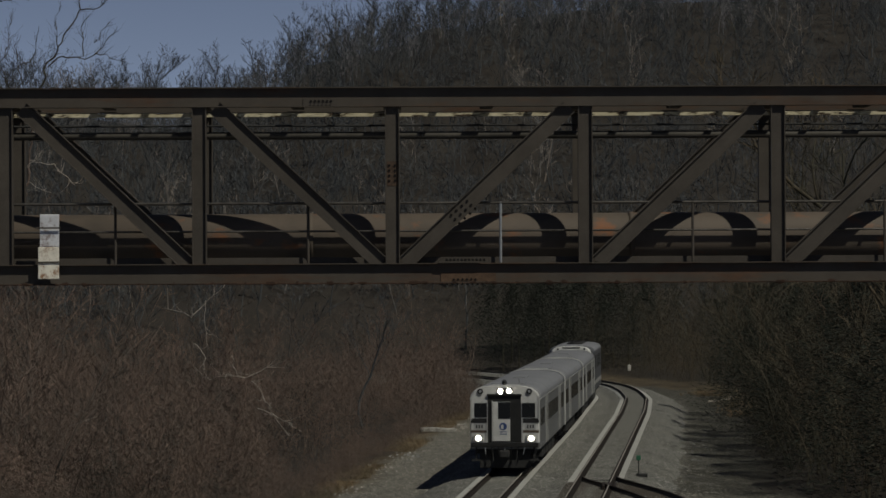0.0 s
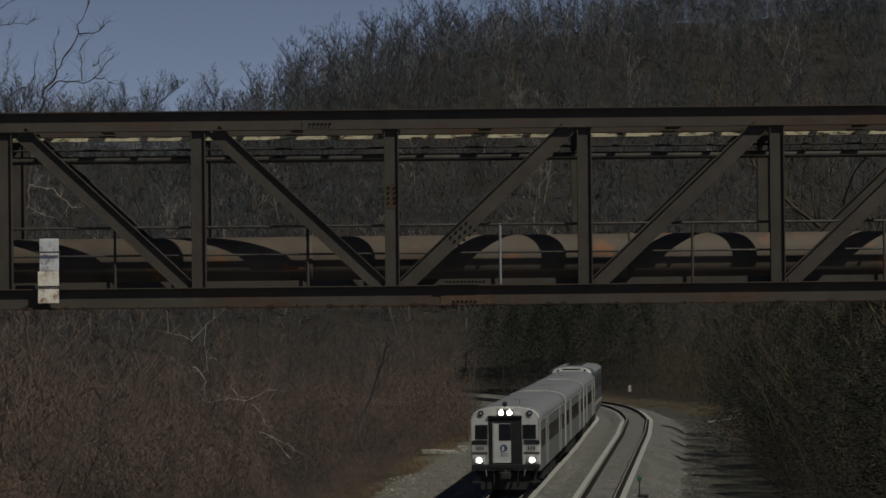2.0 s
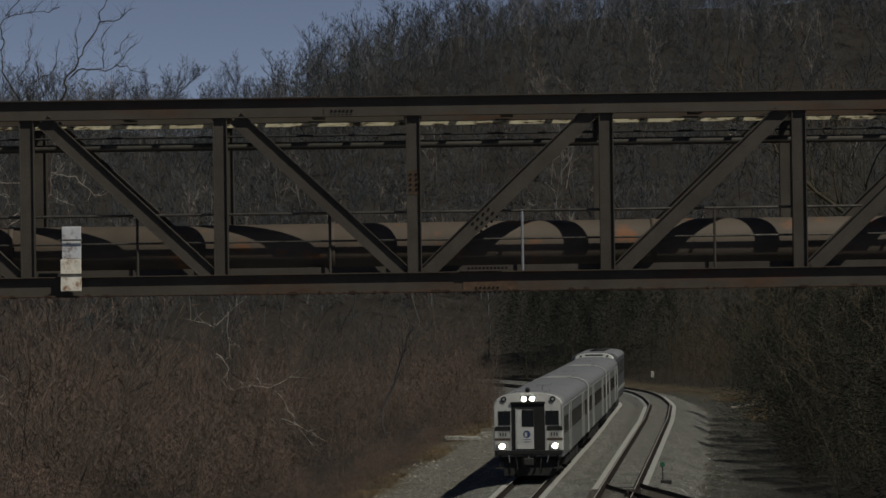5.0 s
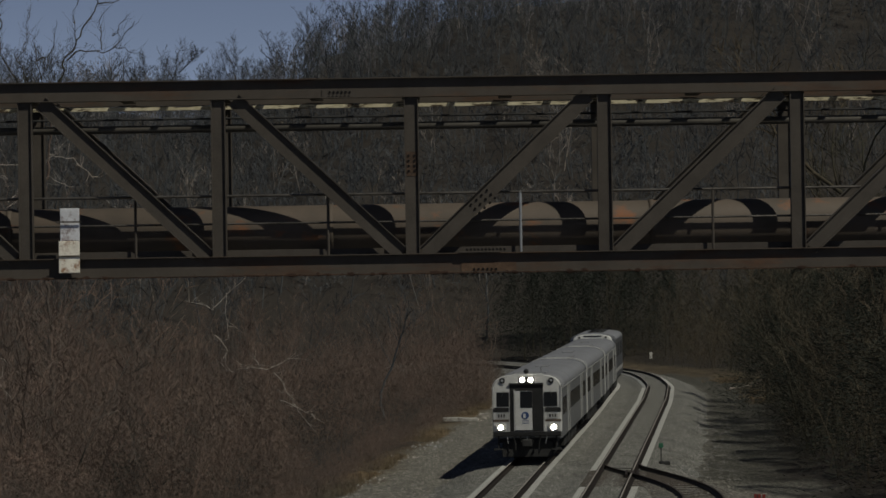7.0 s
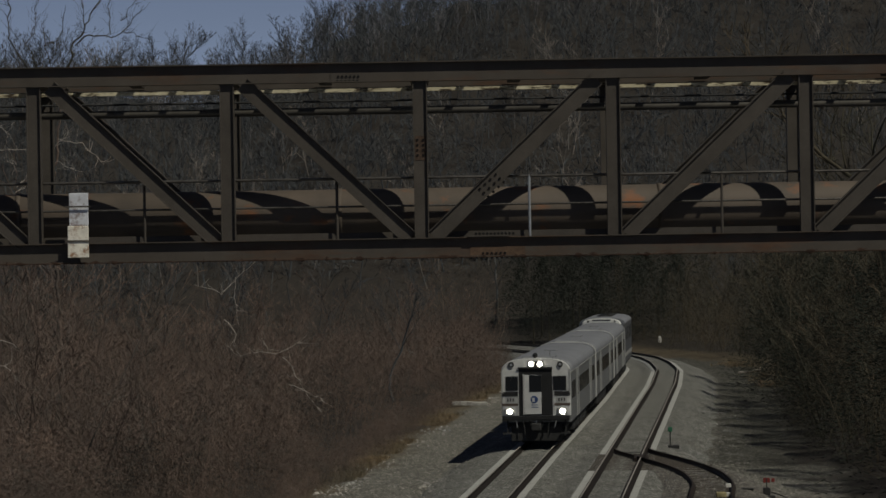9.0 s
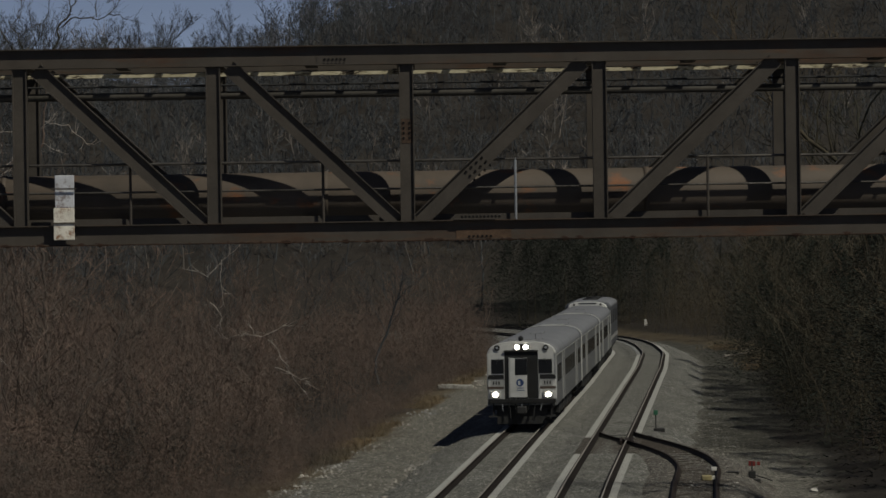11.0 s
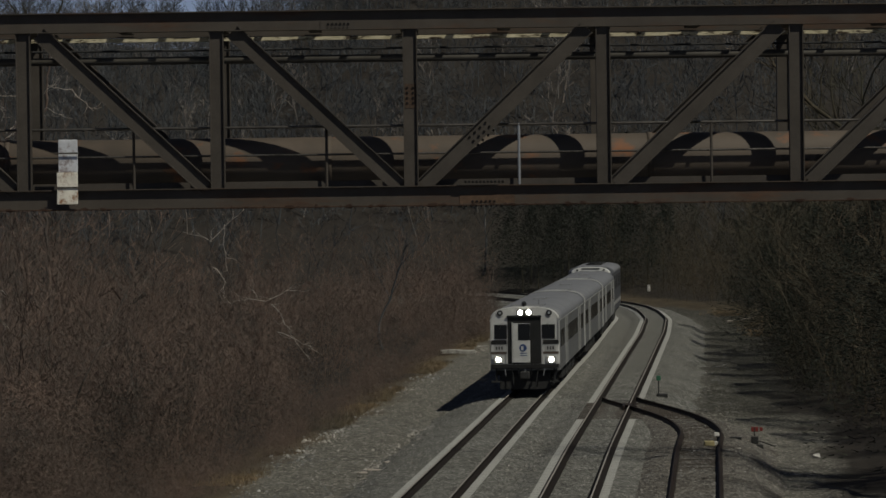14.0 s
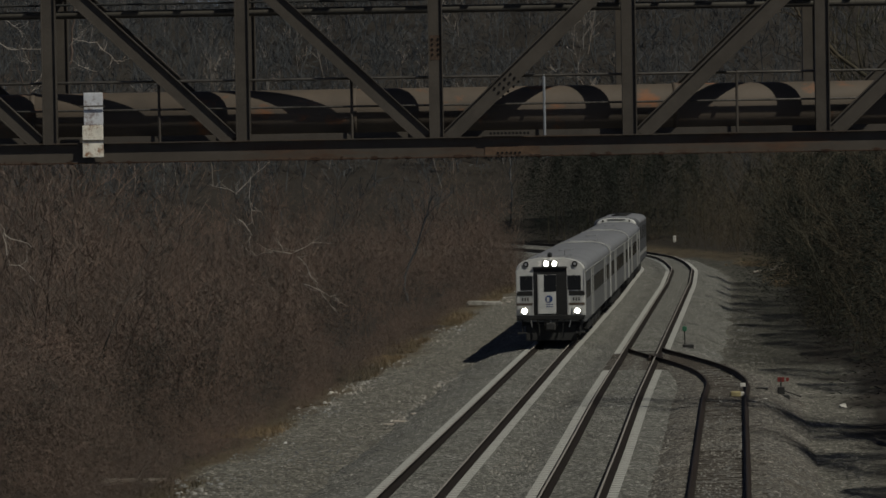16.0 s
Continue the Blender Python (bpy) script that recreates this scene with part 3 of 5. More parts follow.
def coach(m, driving):
    car = empty("driving_car" if driving else "coach", m,
                "silver driving car with lit headlamps leading the train" if driving else "dull silver coach in the train behind the driving car", "train car", group="cars of the train")
    y0, y1 = -LONG / 2 + 0.35, LONG / 2 - 0.35
    part("body", shell(HALF, 1.08, 3.30, 3.86, y0, y1), CAR_SIDE, car)
    part("roof", half_roof(HALF + 0.015, 3.32, 3.93, y0 + 0.01, y1 - 0.01), CAR_ROOF, car)
    part("roof_hatch", soft_box(-0.75, 0.75, y0 + 2.0, y0 + 4.2, 3.88, 3.975, 0.04), CAR_ROOF, car)
    for y in (y0 + 0.55, y1 - 0.55):
        part("roof_end_plate", soft_box(-0.62, 0.62, y - 0.3, y + 0.3, 3.915, 3.955, 0.015), SEAM, car, "pale plate across the roof's end")
    part("roof_vent", soft_box(-0.3, 0.3, -1.2, 1.2, 3.9, 3.99, 0.03), CAR_ROOF, car)
    for s in (-1, 1):
        x = s * HALF
        for y in (y0 + 6.0, y1 - 6.0):
            d = part("side_door", boxes((min(x, x + s * 0.02), max(x, x + s * 0.02), y - 0.65, y + 0.65, 1.15, 3.2)), CAR_SIDE, car)
            part("door_glass", boxes((min(x + s * 0.02, x + s * 0.026), max(x + s * 0.02, x + s * 0.026), y - 0.38, y + 0.38, 2.05, 2.95)), GLASS, d)
            for e in (-0.7, 0.7):
                part("door_trim", boxes((min(x, x + s * 0.05), max(x, x + s * 0.05), y + e - 0.025, y + e + 0.025, 1.12, 3.3)), SEAM, d)
        w = y0 + 1.35
        while w < y1 - 1.0:
            if min(abs(w - (y0 + 6.0)), abs(w - (y1 - 6.0))) > 1.25:
                part("window", boxes((min(x, x + s * 0.012), max(x, x + s * 0.012), w - 0.56, w + 0.56, 2.08, 2.84)), GLASS, car)
            w += 1.22
        part("eave_gutter", boxes((min(x, x + s * 0.04), max(x, x + s * 0.04), y0, y1, 3.29, 3.34)), SEAM, car)
        for k in range(5):
            z = 1.22 + 0.15 * k
            part("side_flute", boxes((min(x, x + s * 0.015), max(x, x + s * 0.015), y0 + 0.2, y1 - 0.2, z, z + 0.05)), CAR_SIDE, car)
    for y in (y0, y1):
        s = -1 if y < 0 else 1
        if driving and y < 0:
            continue
        ring = section(HALF + 0.03, 1.06, 3.31, 3.95, 0)
        part("end_frame", loft([[(p[0], y, p[2]) for p in ring], [(p[0], y + s * 0.06, p[2]) for p in ring]]), CAR_END, car)
        part("gangway", soft_box(-0.6, 0.6, min(y + s * 0.06, y + s * 0.34), max(y + s * 0.06, y + s * 0.34), 1.1, 3.35, 0.04), END_BLACK, car)
    part("underframe", soft_box(-1.35, 1.35, y0 + 0.1, y1 - 0.1, 0.86, 1.075, 0.03), BLACK, car)
    for a, b in ((-6.0, -3.4), (-2.8, -0.6), (0.2, 2.9), (3.6, 6.0)):
        for s in (-1, 1):
            part("equipment_box", soft_box(min(s * 0.75, s * 1.32), max(s * 0.75, s * 1.32), a, b, 0.36, 0.858, 0.04), BLACK, car)
    for y in (-8.6, 8.6):
        truck(car, y)
    return car


def cab_face(car):
    """The flat driving end: pale corner panels, a dark door recess, glass, lamps and coupler."""
    y = -LONG / 2 + 0.35
    ring = section(HALF, 1.38, 3.30, 3.95, 0)
    front = loft([[(p[0], y - 0.001, p[2]) for p in ring], [(p[0] * 0.995, y - 0.16, p[2] - 0.01) for p in ring], [(p[0] * 0.965, y - 0.22, p[2] * 0.995) for p in ring]])
    face = part("end_wall", front, CAR_END, car, "pale grey painted driving end wall")
    F = y - 0.22
    # flat near-black sheet laid on the end wall, no depth behind it
    part("door_recess", boxes((-0.77, 0.73, F - 0.012, F, 1.385, 3.52)), END_BLACK, face)
    part("recess_hood", soft_box(-0.80, 0.76, F - 0.10, F - 0.0125, 3.47, 3.56, 0.02), END_BLACK, face)
    leaf = part("end_door", soft_box(-0.53, 0.24, F - 0.05, F - 0.013, 1.44, 3.20, 0.012), CAR_END, face, "pale end door with a blue round mark")
    part("door_glass", soft_box(-0.30, 0.24, F - 0.062, F - 0.051, 2.44, 3.19, 0.004), GLASS, leaf)
    bm = disc(-0.08, F - 0.056, 2.10, 0.17, 0.01, 20)
    part("round_mark", bm, BLUE, leaf)
    part("mark_gap", boxes((-0.17, -0.06, F - 0.066, F - 0.0612, 1.99, 2.18)), CAR_END, leaf)
    for z in (1.84, 1.74):
        part("line_bar", boxes((-0.22, 0.1, F - 0.055, F - 0.0505, z, z + 0.035)), BLUE, leaf)
    part("door_post", soft_box(-0.59, -0.535, F - 0.075, F - 0.013, 1.42, 3.25, 0.01), SEAM, face)
    for s in (-1, 1):
        inner, outer = (0.80 if s < 0 else 0.76), 1.37
        w = part("cab_window", soft_box(min(s * inner, s * outer), max(s * inner, s * outer), F - 0.02, F, 2.50, 3.15, 0.008), END_BLACK, face)
        part("pane", soft_box(min(s * (inner + 0.04), s * (outer - 0.04)), max(s * (inner + 0.04), s * (outer - 0.04)), F - 0.026, F - 0.0205, 2.54, 3.11, 0.002), GLASS, w)
        part("sill_band", boxes((min(s * 0.8, s * 1.53), max(s * 0.8, s * 1.53), F - 0.02, F, 2.26, 2.46)), END_BLACK, face)
        part("wiper", rod(bmesh.new(), (s * 1.02, F - 0.04, 3.2), (s * 1.14, F - 0.04, 2.95), 0.015, 6), END_BLACK, w)
        part("dirt_band", boxes((min(s * 0.8, s * 1.53), max(s * 0.8, s * 1.53), F - 0.015, F, 1.82, 1.93)), BROWN, face)
        part("number_plate", boxes((min(s * 0.92, s * 1.38), max(s * 0.92, s * 1.38), F - 0.02, F, 1.96, 2.22)), SEAM, face)
        for k in range(3):
            x = s * (1.03 + 0.12 * k)
            part("plate_bar", boxes((x - 0.03, x + 0.03, F - 0.024, F - 0.0205, 2.02, 2.17)), END_BLACK, face)
        lamp = part("lower_headlamp", soft_box(min(s * 0.96, s * 1.42), max(s * 0.96, s * 1.42), F - 0.07, F, 1.42, 1.72, 0.02), SEAM, face)
        part("lens", disc(s * 1.19, F - 0.085, 1.57, 0.115, 0.03), LAMP, lamp)
        port = part("marker_port", disc(s * 1.10, F - 0.03, 3.67, 0.13, 0.06), END_BLACK, face)
        part("lens", disc(s * 1.10, F - 0.068, 3.67, 0.06, 0.02), GALV, port)
        part("corner_trim", boxes((min(s * 1.49, s * 1.55), max(s * 1.49, s * 1.55), F - 0.03, F + 0.14, 2.4, 3.45)), SEAM, face)
        part("grab_rail", rod(bmesh.new(), (s * 0.80, F - 0.06, 1.5), (s * 0.80, F - 0.06, 2.5), 0.018, 6), SEAM, face)
        part("step", boxes((min(s * 1.1, s * 1.5), max(s * 1.1, s * 1.5), F - 0.05, F + 0.5, 0.55, 0.62)), BLACK, face)
        part("step_hanger", boxes((s * 1.3 - 0.03, s * 1.3 + 0.03, F + 0.1, F + 0.4, 0.62, 1.38)), BLACK, face)
        part("air_hose", rod(bmesh.new(), (s * 0.55, F - 0.1, 1.0), (s * 0.5, F - 0.16, 0.42), 0.03, 8), END_BLACK, face)
    head = part("upper_headlamp", soft_box(-0.34, 0.34, F - 0.06, F, 3.56, 3.82, 0.03), END_BLACK, face)
    for x in (-0.19, 0.19):
        part("lens", disc(x, F - 0.075, 3.69, 0.11, 0.03), LAMP, head)
    part("anticlimber", soft_box(-1.5, 1.5, F - 0.12, F + 0.22, 1.18, 1.378, 0.02), END_BLACK, face)
    part("coupler", soft_box(-0.22, 0.22, F - 0.55, F + 0.1, 0.72, 1.05, 0.05), BLACK, face)
    part("coupler_arm", soft_box(-0.12, 0.12, F - 0.1, F + 1.2, 0.78, 0.98, 0.03), BLACK, face)
    part("pilot", soft_box(-1.15, 1.15, F + 0.2, F + 0.32, 0.22, 0.95, 0.03), BLACK, face)
    for k in range(7):
        part("jumper_cable", rod(bmesh.new(), (-0.9 + 0.3 * k, F - 0.08, 1.18), (-0.86 + 0.28 * k, F - 0.05, 0.85), 0.025, 6), GALV if k % 3 == 0 else END_BLACK, face)
    horn = part("horn", disc(-0.06, F + 0.5, 4.06, 0.12, 0.35, 12, 0.05), END_BLACK, car)
    part("horn_bracket", boxes((-0.1, -0.02, F + 0.4, F + 0.7, 3.85, 3.96)), END_BLACK, horn)
    part("antenna", rod(bmesh.new(), (0.5, F + 2.6, 3.8), (0.5, F + 2.6, 4.2), 0.012, 6), END_BLACK, car)


def engine(m):
    eng = empty("engine", m, "dark diesel engine with a pale rounded end pushing the train", "locomotive", group="cars of the train")
    y0, y1 = -10.3, 10.3
    part("body", shell(1.53, 1.1, 3.74, 4.17, y0 + 0.8, y1), ENGINE, eng)
    part("roof", half_roof(1.545, 3.76, 4.22, y0 + 0.81, y1 - 0.01), CAR_ROOF, eng)
    def ring(d, k):
        return [(p[0] * k, y0 + d, 2.6 + (p[2] - 2.6) * (0.88 + 0.12 * k)) for p in section(1.53, 1.12, 3.74, 4.22, 0)]

    part("cowl", loft([ring(d, k) for d, k in ((0.8, 1.0), (0.55, 0.985), (0.32, 0.94), (0.16, 0.88))]), ENGINE, eng)
    nose = part("nose", loft([ring(d, k) for d, k in ((0.159, 0.88), (0.06, 0.86), (0.0, 0.82))]), NOSE, eng, "pale engine end with rounded shoulders")
    part("slot_window", soft_box(-0.62, 0.62, y0 - 0.03, y0 + 0.02, 4.03, 4.11, 0.02), GLASS, nose)
    for s in (-1, 1):
        part("port", disc(s * 0.90, y0 - 0.0, 3.99, 0.07, 0.06), END_BLACK, nose)
    part("plate", boxes((-0.3, 0.3, y0 - 0.02, y0, 3.34, 3.46)), SEAM, nose)
    part("fuel_tank", soft_box(-1.3, 1.3, -3.5, 3.5, 0.3, 1.09, 0.1), BLACK, eng)
    part("underframe", soft_box(-1.4, 1.4, y0 + 0.5, y1 - 0.2, 0.85, 1.095, 0.04), BLACK, eng)
    for y in (-3.2, 0.4, 4.0, 7.4):
        part("roof_fan", disc(0, 0, 0, 0.55, 0.12, 20), BLACK, eng).matrix_local = pose(0, y, 4.23, 90)
    for s in (-1, 1):
        for y in (-5.6, -1.0, 3.4, 7.0):
            part("grille", boxes((min(s * 1.53, s * 1.55), max(s * 1.53, s * 1.55), y - 1.0, y + 1.0, 2.6, 3.5)), BLACK, eng)
        part("side_stripe", boxes((min(s * 1.53, s * 1.545), max(s * 1.53, s * 1.545), y0 + 0.9, y1 - 0.1, 1.5, 1.75)), SEAM, eng)
    for y in (-6.6, 6.6):
        truck(eng, y)


def car_pose(front_y, length):
    a, b = front_y + length * 0.17, front_y + length * 0.83
    a, b = Vector((west_x(a), a, -fall(a))), Vector((west_x(b), b, -fall(b)))
    f = (b - a).normalized()
    r = f.cross(Vector((0, 0, 1))).normalized()
    u = r.cross(f)
    c = (a + b) / 2
    return Matrix(((r.x, f.x, u.x, c.x), (r.y, f.y, u.y, c.y), (r.z, f.z, u.z, c.z), (0, 0, 0, 1)))


TRAIN_Y = 150.8
lead = coach(car_pose(TRAIN_Y, LONG), True)
cab_face(lead)
for k in (1, 2):
    coach(car_pose(TRAIN_Y + k * LONG, LONG), False)
engine(car_pose(TRAIN_Y + 3 * LONG, 20.6))


# ---- bare woods ----
def grow(rng, height, stems=1, lean=0.15, kids=(5, 4, 3), parts=(4, 2, 1, 1), spread=0.6, thick=0.02, start=0.35, shrink=(0.45, 0.5, 0.5), bend=0.22, rise=0.3, taper=0.55):
    """Segments (p0, p1, r0, r1, level) of a leafless tree or shrub."""
    segs = []
    levels = len(kids)

    def limb(p, way, length, r, level):
        n = parts[level]
        pts, w = [p], way.copy()
        for i in range(n):
            w = (w + Vector((rng.uniform(-1, 1), rng.uniform(-1, 1), rng.uniform(-0.6, 0.6 + rise))) * bend).normalized()
            pts.append(pts[-1] + w * (length / n))
        for i in range(n):
            segs.append((pts[i], pts[i + 1], r * (1 - 0.8 * i / n), r * (1 - 0.8 * (i + 1) / n), level))
        if level < levels:
            for c in range(kids[level]):
                s = start + (1 - start) * (c + rng.random()) / kids[level] if level == 0 else 0.15 + 0.85 * rng.random()
                i = min(n - 1, int(s * n))
                at = pts[i].lerp(pts[i + 1], s * n - i)
                ang = rng.uniform(0, 2 * math.pi)
                side = Vector((math.cos(ang), math.sin(ang), rng.uniform(-0.1, rise)))
                d = (w * (1 - spread) + side * spread).normalized()
                limb(at, d, length * shrink[level] * rng.uniform(0.6, 1.2) * (1.2 - 0.6 * s), r * taper * (1 - 0.55 * s), level + 1)

    for s in range(stems):
        ang = rng.uniform(0, 2 * math.pi)
        o = Vector((math.cos(ang), math.sin(ang), 0)) * (0.15 * height * rng.random() if stems > 1 else 0)
        way = (Vector((0, 0, 1)) + Vector((math.cos(ang), math.sin(ang), 0)) * lean * rng.uniform(0.3, 1.6)).normalized()
        limb(o, way, height * rng.uniform(0.7, 1.0), height * thick, 0)
    return segs


def twigs(segs, rng, fine=0.003, solid=1, last=3):
    """Prisms for stems, flat strips for limbs, slivers for the finest twigs."""
    v, t = [], []
    for p0, p1, r0, r1, level in segs:
        f = (p1 - p0).normalized()
        s = f.orthogonal().normalized()
        a = rng.random() * 6.3
        s = s * math.cos(a) + f.cross(s) * math.sin(a)
        u = f.cross(s)
        n = len(v)
        if level < solid:
            r0, r1 = max(r0, fine), max(r1, fine)
            for p, r in ((p0, r0), (p1, r1)):
                for a in (0, 1.571, 3.142, 4.712):
                    v.append(p + s * (r * math.cos(a)) + u * (r * math.sin(a)))
            for i in range(4):
                j = (i + 1) % 4
                t += [(n + i, n + j, n + 4 + j), (n + i, n + 4 + j, n + 4 + i)]
        elif level >= last:
            v += [p0 - s * fine, p0 + s * fine, p1]
            t.append((n, n + 1, n + 2))
        else:
            r0, r1 = max(r0, fine), max(r1, fine)
            v += [p0 - s * r0, p0 + s * r0, p1 + s * r1, p1 - s * r1]
            t += [(n, n + 1, n + 2), (n, n + 2, n + 3)]
    return np.array([tuple(c) for c in v]), np.array(t)


def tri_mesh(name, verts, tris, mat):
    me = bpy.data.meshes.new(name)
    me.vertices.add(len(verts))
    me.vertices.foreach_set("co", np.asarray(verts, dtype=np.float32).ravel())
    q = np.asarray(tris, dtype=np.int32)
    me.loops.add(q.size)
    me.loops.foreach_set("vertex_index", q.ravel())
    me.polygons.add(len(q))
    me.polygons.foreach_set("loop_start", np.arange(len(q), dtype=np.int32) * 3)
    me.update(calc_edges=True)
    me.materials.append(mat)
    return me


def scatter(name, kinds, spots, mat, label, category):
    """Many bare plants in one mesh. spots: x, y, size, kind, turn."""
    vs, ts, off = [], [], 0
    for x, y, size, kind, turn in spots:
        v, t = kinds[kind]
        c, s = math.cos(turn) * size, math.sin(turn) * size
        w = np.empty_like(v)
        w[:, 0], w[:, 1], w[:, 2] = v[:, 0] * c - v[:, 1] * s + x, v[:, 0] * s + v[:, 1] * c + y, v[:, 2] * size + ground_z(x, y) - 0.05
        vs.append(w)
        ts.append(t + off)
        off += len(v)
    return tagged(new(name, tri_mesh(name, np.concatenate(vs), np.concatenate(ts), mat)), label, category, kind="stuff")


# random cool patches in the colour stand in for shaded pockets
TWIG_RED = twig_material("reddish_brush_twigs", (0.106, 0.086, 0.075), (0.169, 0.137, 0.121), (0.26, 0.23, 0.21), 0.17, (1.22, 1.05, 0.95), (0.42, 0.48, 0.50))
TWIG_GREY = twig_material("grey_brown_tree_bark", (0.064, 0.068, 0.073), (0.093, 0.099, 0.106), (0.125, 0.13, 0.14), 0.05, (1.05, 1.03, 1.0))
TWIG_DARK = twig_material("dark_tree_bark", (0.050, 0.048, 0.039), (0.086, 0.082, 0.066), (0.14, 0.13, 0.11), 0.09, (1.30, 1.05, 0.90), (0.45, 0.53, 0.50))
# lighter, bluer bark: haze and sun on the ridge crowns are in its colour
TWIG_RIDGE = twig_material("haze_lightened_bark", (0.130, 0.128, 0.136), (0.225, 0.222, 0.236), (0.34, 0.34, 0.36), 0.05, (1.05, 1.02, 1.0))
PALE_BARK = twig_material("pale_bark", (0.26, 0.25, 0.225), (0.45, 0.43, 0.395), (0.58, 0.56, 0.52))
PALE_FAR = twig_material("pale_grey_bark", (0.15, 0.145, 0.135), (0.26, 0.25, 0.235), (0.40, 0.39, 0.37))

VINE = twig_material("dark_vine_tangle", (0.048, 0.047, 0.038), (0.088, 0.083, 0.066), (0.15, 0.14, 0.12), 0.14, (1.3, 1.03, 0.85), (0.45, 0.53, 0.48))


# vine colour taken near black to hold the shade of the brush's pockets
VINE_POCKET = twig_material("pocket_shade_vines", (0.022, 0.023, 0.021), (0.042, 0.041, 0.037), (0.12, 0.115, 0.10), 0.3)


def tangle(seed, n=1150, leaf=0.045, thin=1.0):
    """A lumpy mound of short bent slivers: vines and dead leaves hung over a snag. About one unit tall."""
    r = random.Random(seed)
    v, t = [], []
    for k in range(n):
        a, z = r.uniform(0, 6.283), r.random() ** 0.85
        lump = 1 + 0.6 * noise.noise(Vector((math.cos(a) * 1.3, math.sin(a) * 1.3, z * 2.6 + seed * 7)))
        rad = 0.46 * (1 - z ** 2.2) ** 0.6 * lump * r.uniform(0.35, 1.0) ** 0.5
        c = Vector((math.cos(a) * rad, math.sin(a) * rad, z * (0.75 + 0.3 * lump)))
        d = Vector((r.uniform(-1, 1), r.uniform(-1, 1), r.uniform(-1.3, 0.5))).normalized() * r.uniform(0.6, 1.8) * leaf
        w = Vector((r.uniform(-1, 1), r.uniform(-1, 1), r.uniform(-1, 1))).normalized() * r.uniform(0.03, 0.085) * leaf * thin
        i = len(v)
        v += [c - w, c + w, c + d]
        t.append((i, i + 1, i + 2))
    return np.array([tuple(p) for p in v]), np.array(t)


rng = random.Random(7)
shrubs = [twigs(grow(rng, 1.0, 4, 0.5, (7, 7), (5, 3, 1), 0.62, 0.0013, 0.05, (0.34, 0.50), 0.5), rng, 0.0011, 0, 2) for _ in range(12)]
saplings = [twigs(grow(rng, 1.0, 1, 0.06, (13, 4, 5), (6, 3, 1, 1), 0.52, 0.0028, 0.15, (0.30, 0.45, 0.6), 0.30, 0.5, 0.36), rng, 0.0007, 1, 3) for _ in range(10)]
hill_kinds = [twigs(grow(rng, 1.0, 1, 0.06, (9, 4, 6), (3, 1, 1, 1), 0.48, 0.0075, 0.30, (0.42, 0.50, 0.50), 0.26, 0.75), rng, 0.0022, 1, 3) for _ in range(12)]
ridge_kinds = [twigs(grow(rng, 1.0, 1, 0.05, (13, 4, 6), (3, 1, 1, 1), 0.44, 0.0070, 0.30, (0.36, 0.46, 0.38), 0.24, 0.95), rng, 0.0028, 1, 3) for _ in range(10)]
tangles = [tangle(k, 720, 0.04) for k in range(8)]
soft_brush = [tangle(k + 20, 410, 0.10, 0.46) for k in range(10)]
near_brush = [tangle(k + 60, 620, 0.075, 0.36) for k in range(8)]
scrub = [tangle(k + 40, 80, 0.20) for k in range(8)]

# west of the line: thick brush and young trees
fine_shrubs = [twigs(grow(rng, 1.0, 4, 0.6, (7, 6), (5, 3, 1), 0.66, 0.0011, 0.05, (0.34, 0.48), 0.55), rng, 0.0012, 0, 2) for _ in range(10)]


def west_edge(y):
    """Where the brush begins west of the line."""
    return west_x(y) - float(np.interp(y, [90, 130, 190, 230, 300], [8.9, 8.8, 9.7, 9.4, 7.5]))


near, spots, small, hung, soft, close = [], [], [], [], [], []
for _ in range(3000):
    y = rng.choice((rng.uniform(76, 318), rng.uniform(76, 318), rng.uniform(76, 150), rng.uniform(225, 318)))
    edge = west_edge(y) + 0.9 * noise.noise(Vector((0, y * 0.12, 9)))
    if y > 225:
        edge = min(0.0262 * y, west_x(y) - 3.0) - 0.3 * rng.random()
    reach = edge + 0.137 * y + 3
    x = edge - reach * rng.random() ** 1.35
    d = edge - x
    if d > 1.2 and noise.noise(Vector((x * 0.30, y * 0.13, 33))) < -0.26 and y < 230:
        # some gaps in the brush get a blackish tangle for their shade
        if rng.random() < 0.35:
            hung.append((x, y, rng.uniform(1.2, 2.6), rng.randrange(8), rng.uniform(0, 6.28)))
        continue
    h = min(1.0, 0.30 + d / 4.5) * (0.62 + 0.75 * smooth01(0.5 + 1.1 * noise.noise(Vector((x * 0.22, y * 0.10, 21)))))
    far_left = smooth01((-0.098 - x / y) / 0.02)
    if rng.random() < (0.66 if y < 118 else 0.36):
        (soft if y > 112 else close).append((x, y, h * rng.uniform(2.0, 3.9), rng.randrange(8), rng.uniform(0, 6.28)))
    elif y < 118:
        near.append((x, y, h * rng.uniform(1.8, 3.6), rng.randrange(10), rng.uniform(0, 6.28)))
    elif rng.random() < (0.66 if y < 150 else 0.52):
        spots.append((x, y, h * rng.uniform(2.2, 4.6) * (0.75 if y < 112 else 1.0), rng.randrange(12), rng.uniform(0, 6.28)))
    elif d > 0.7:
        tall = rng.uniform(5.5, 9.3) if rng.random() > far_left else rng.uniform(10, 15.0)
        small.append((x, y, h * tall, rng.randrange(10), rng.uniform(0, 6.28)))
for _ in range(760):
    y = rng.uniform(84, 250)
    x = west_edge(y) + 0.5 - rng.gauss(0, 0.55)
    (near if rng.random() < 0.5 else soft).append((x, y, rng.uniform(0.6, 1.6), rng.randrange(10), rng.uniform(0, 6.28)))
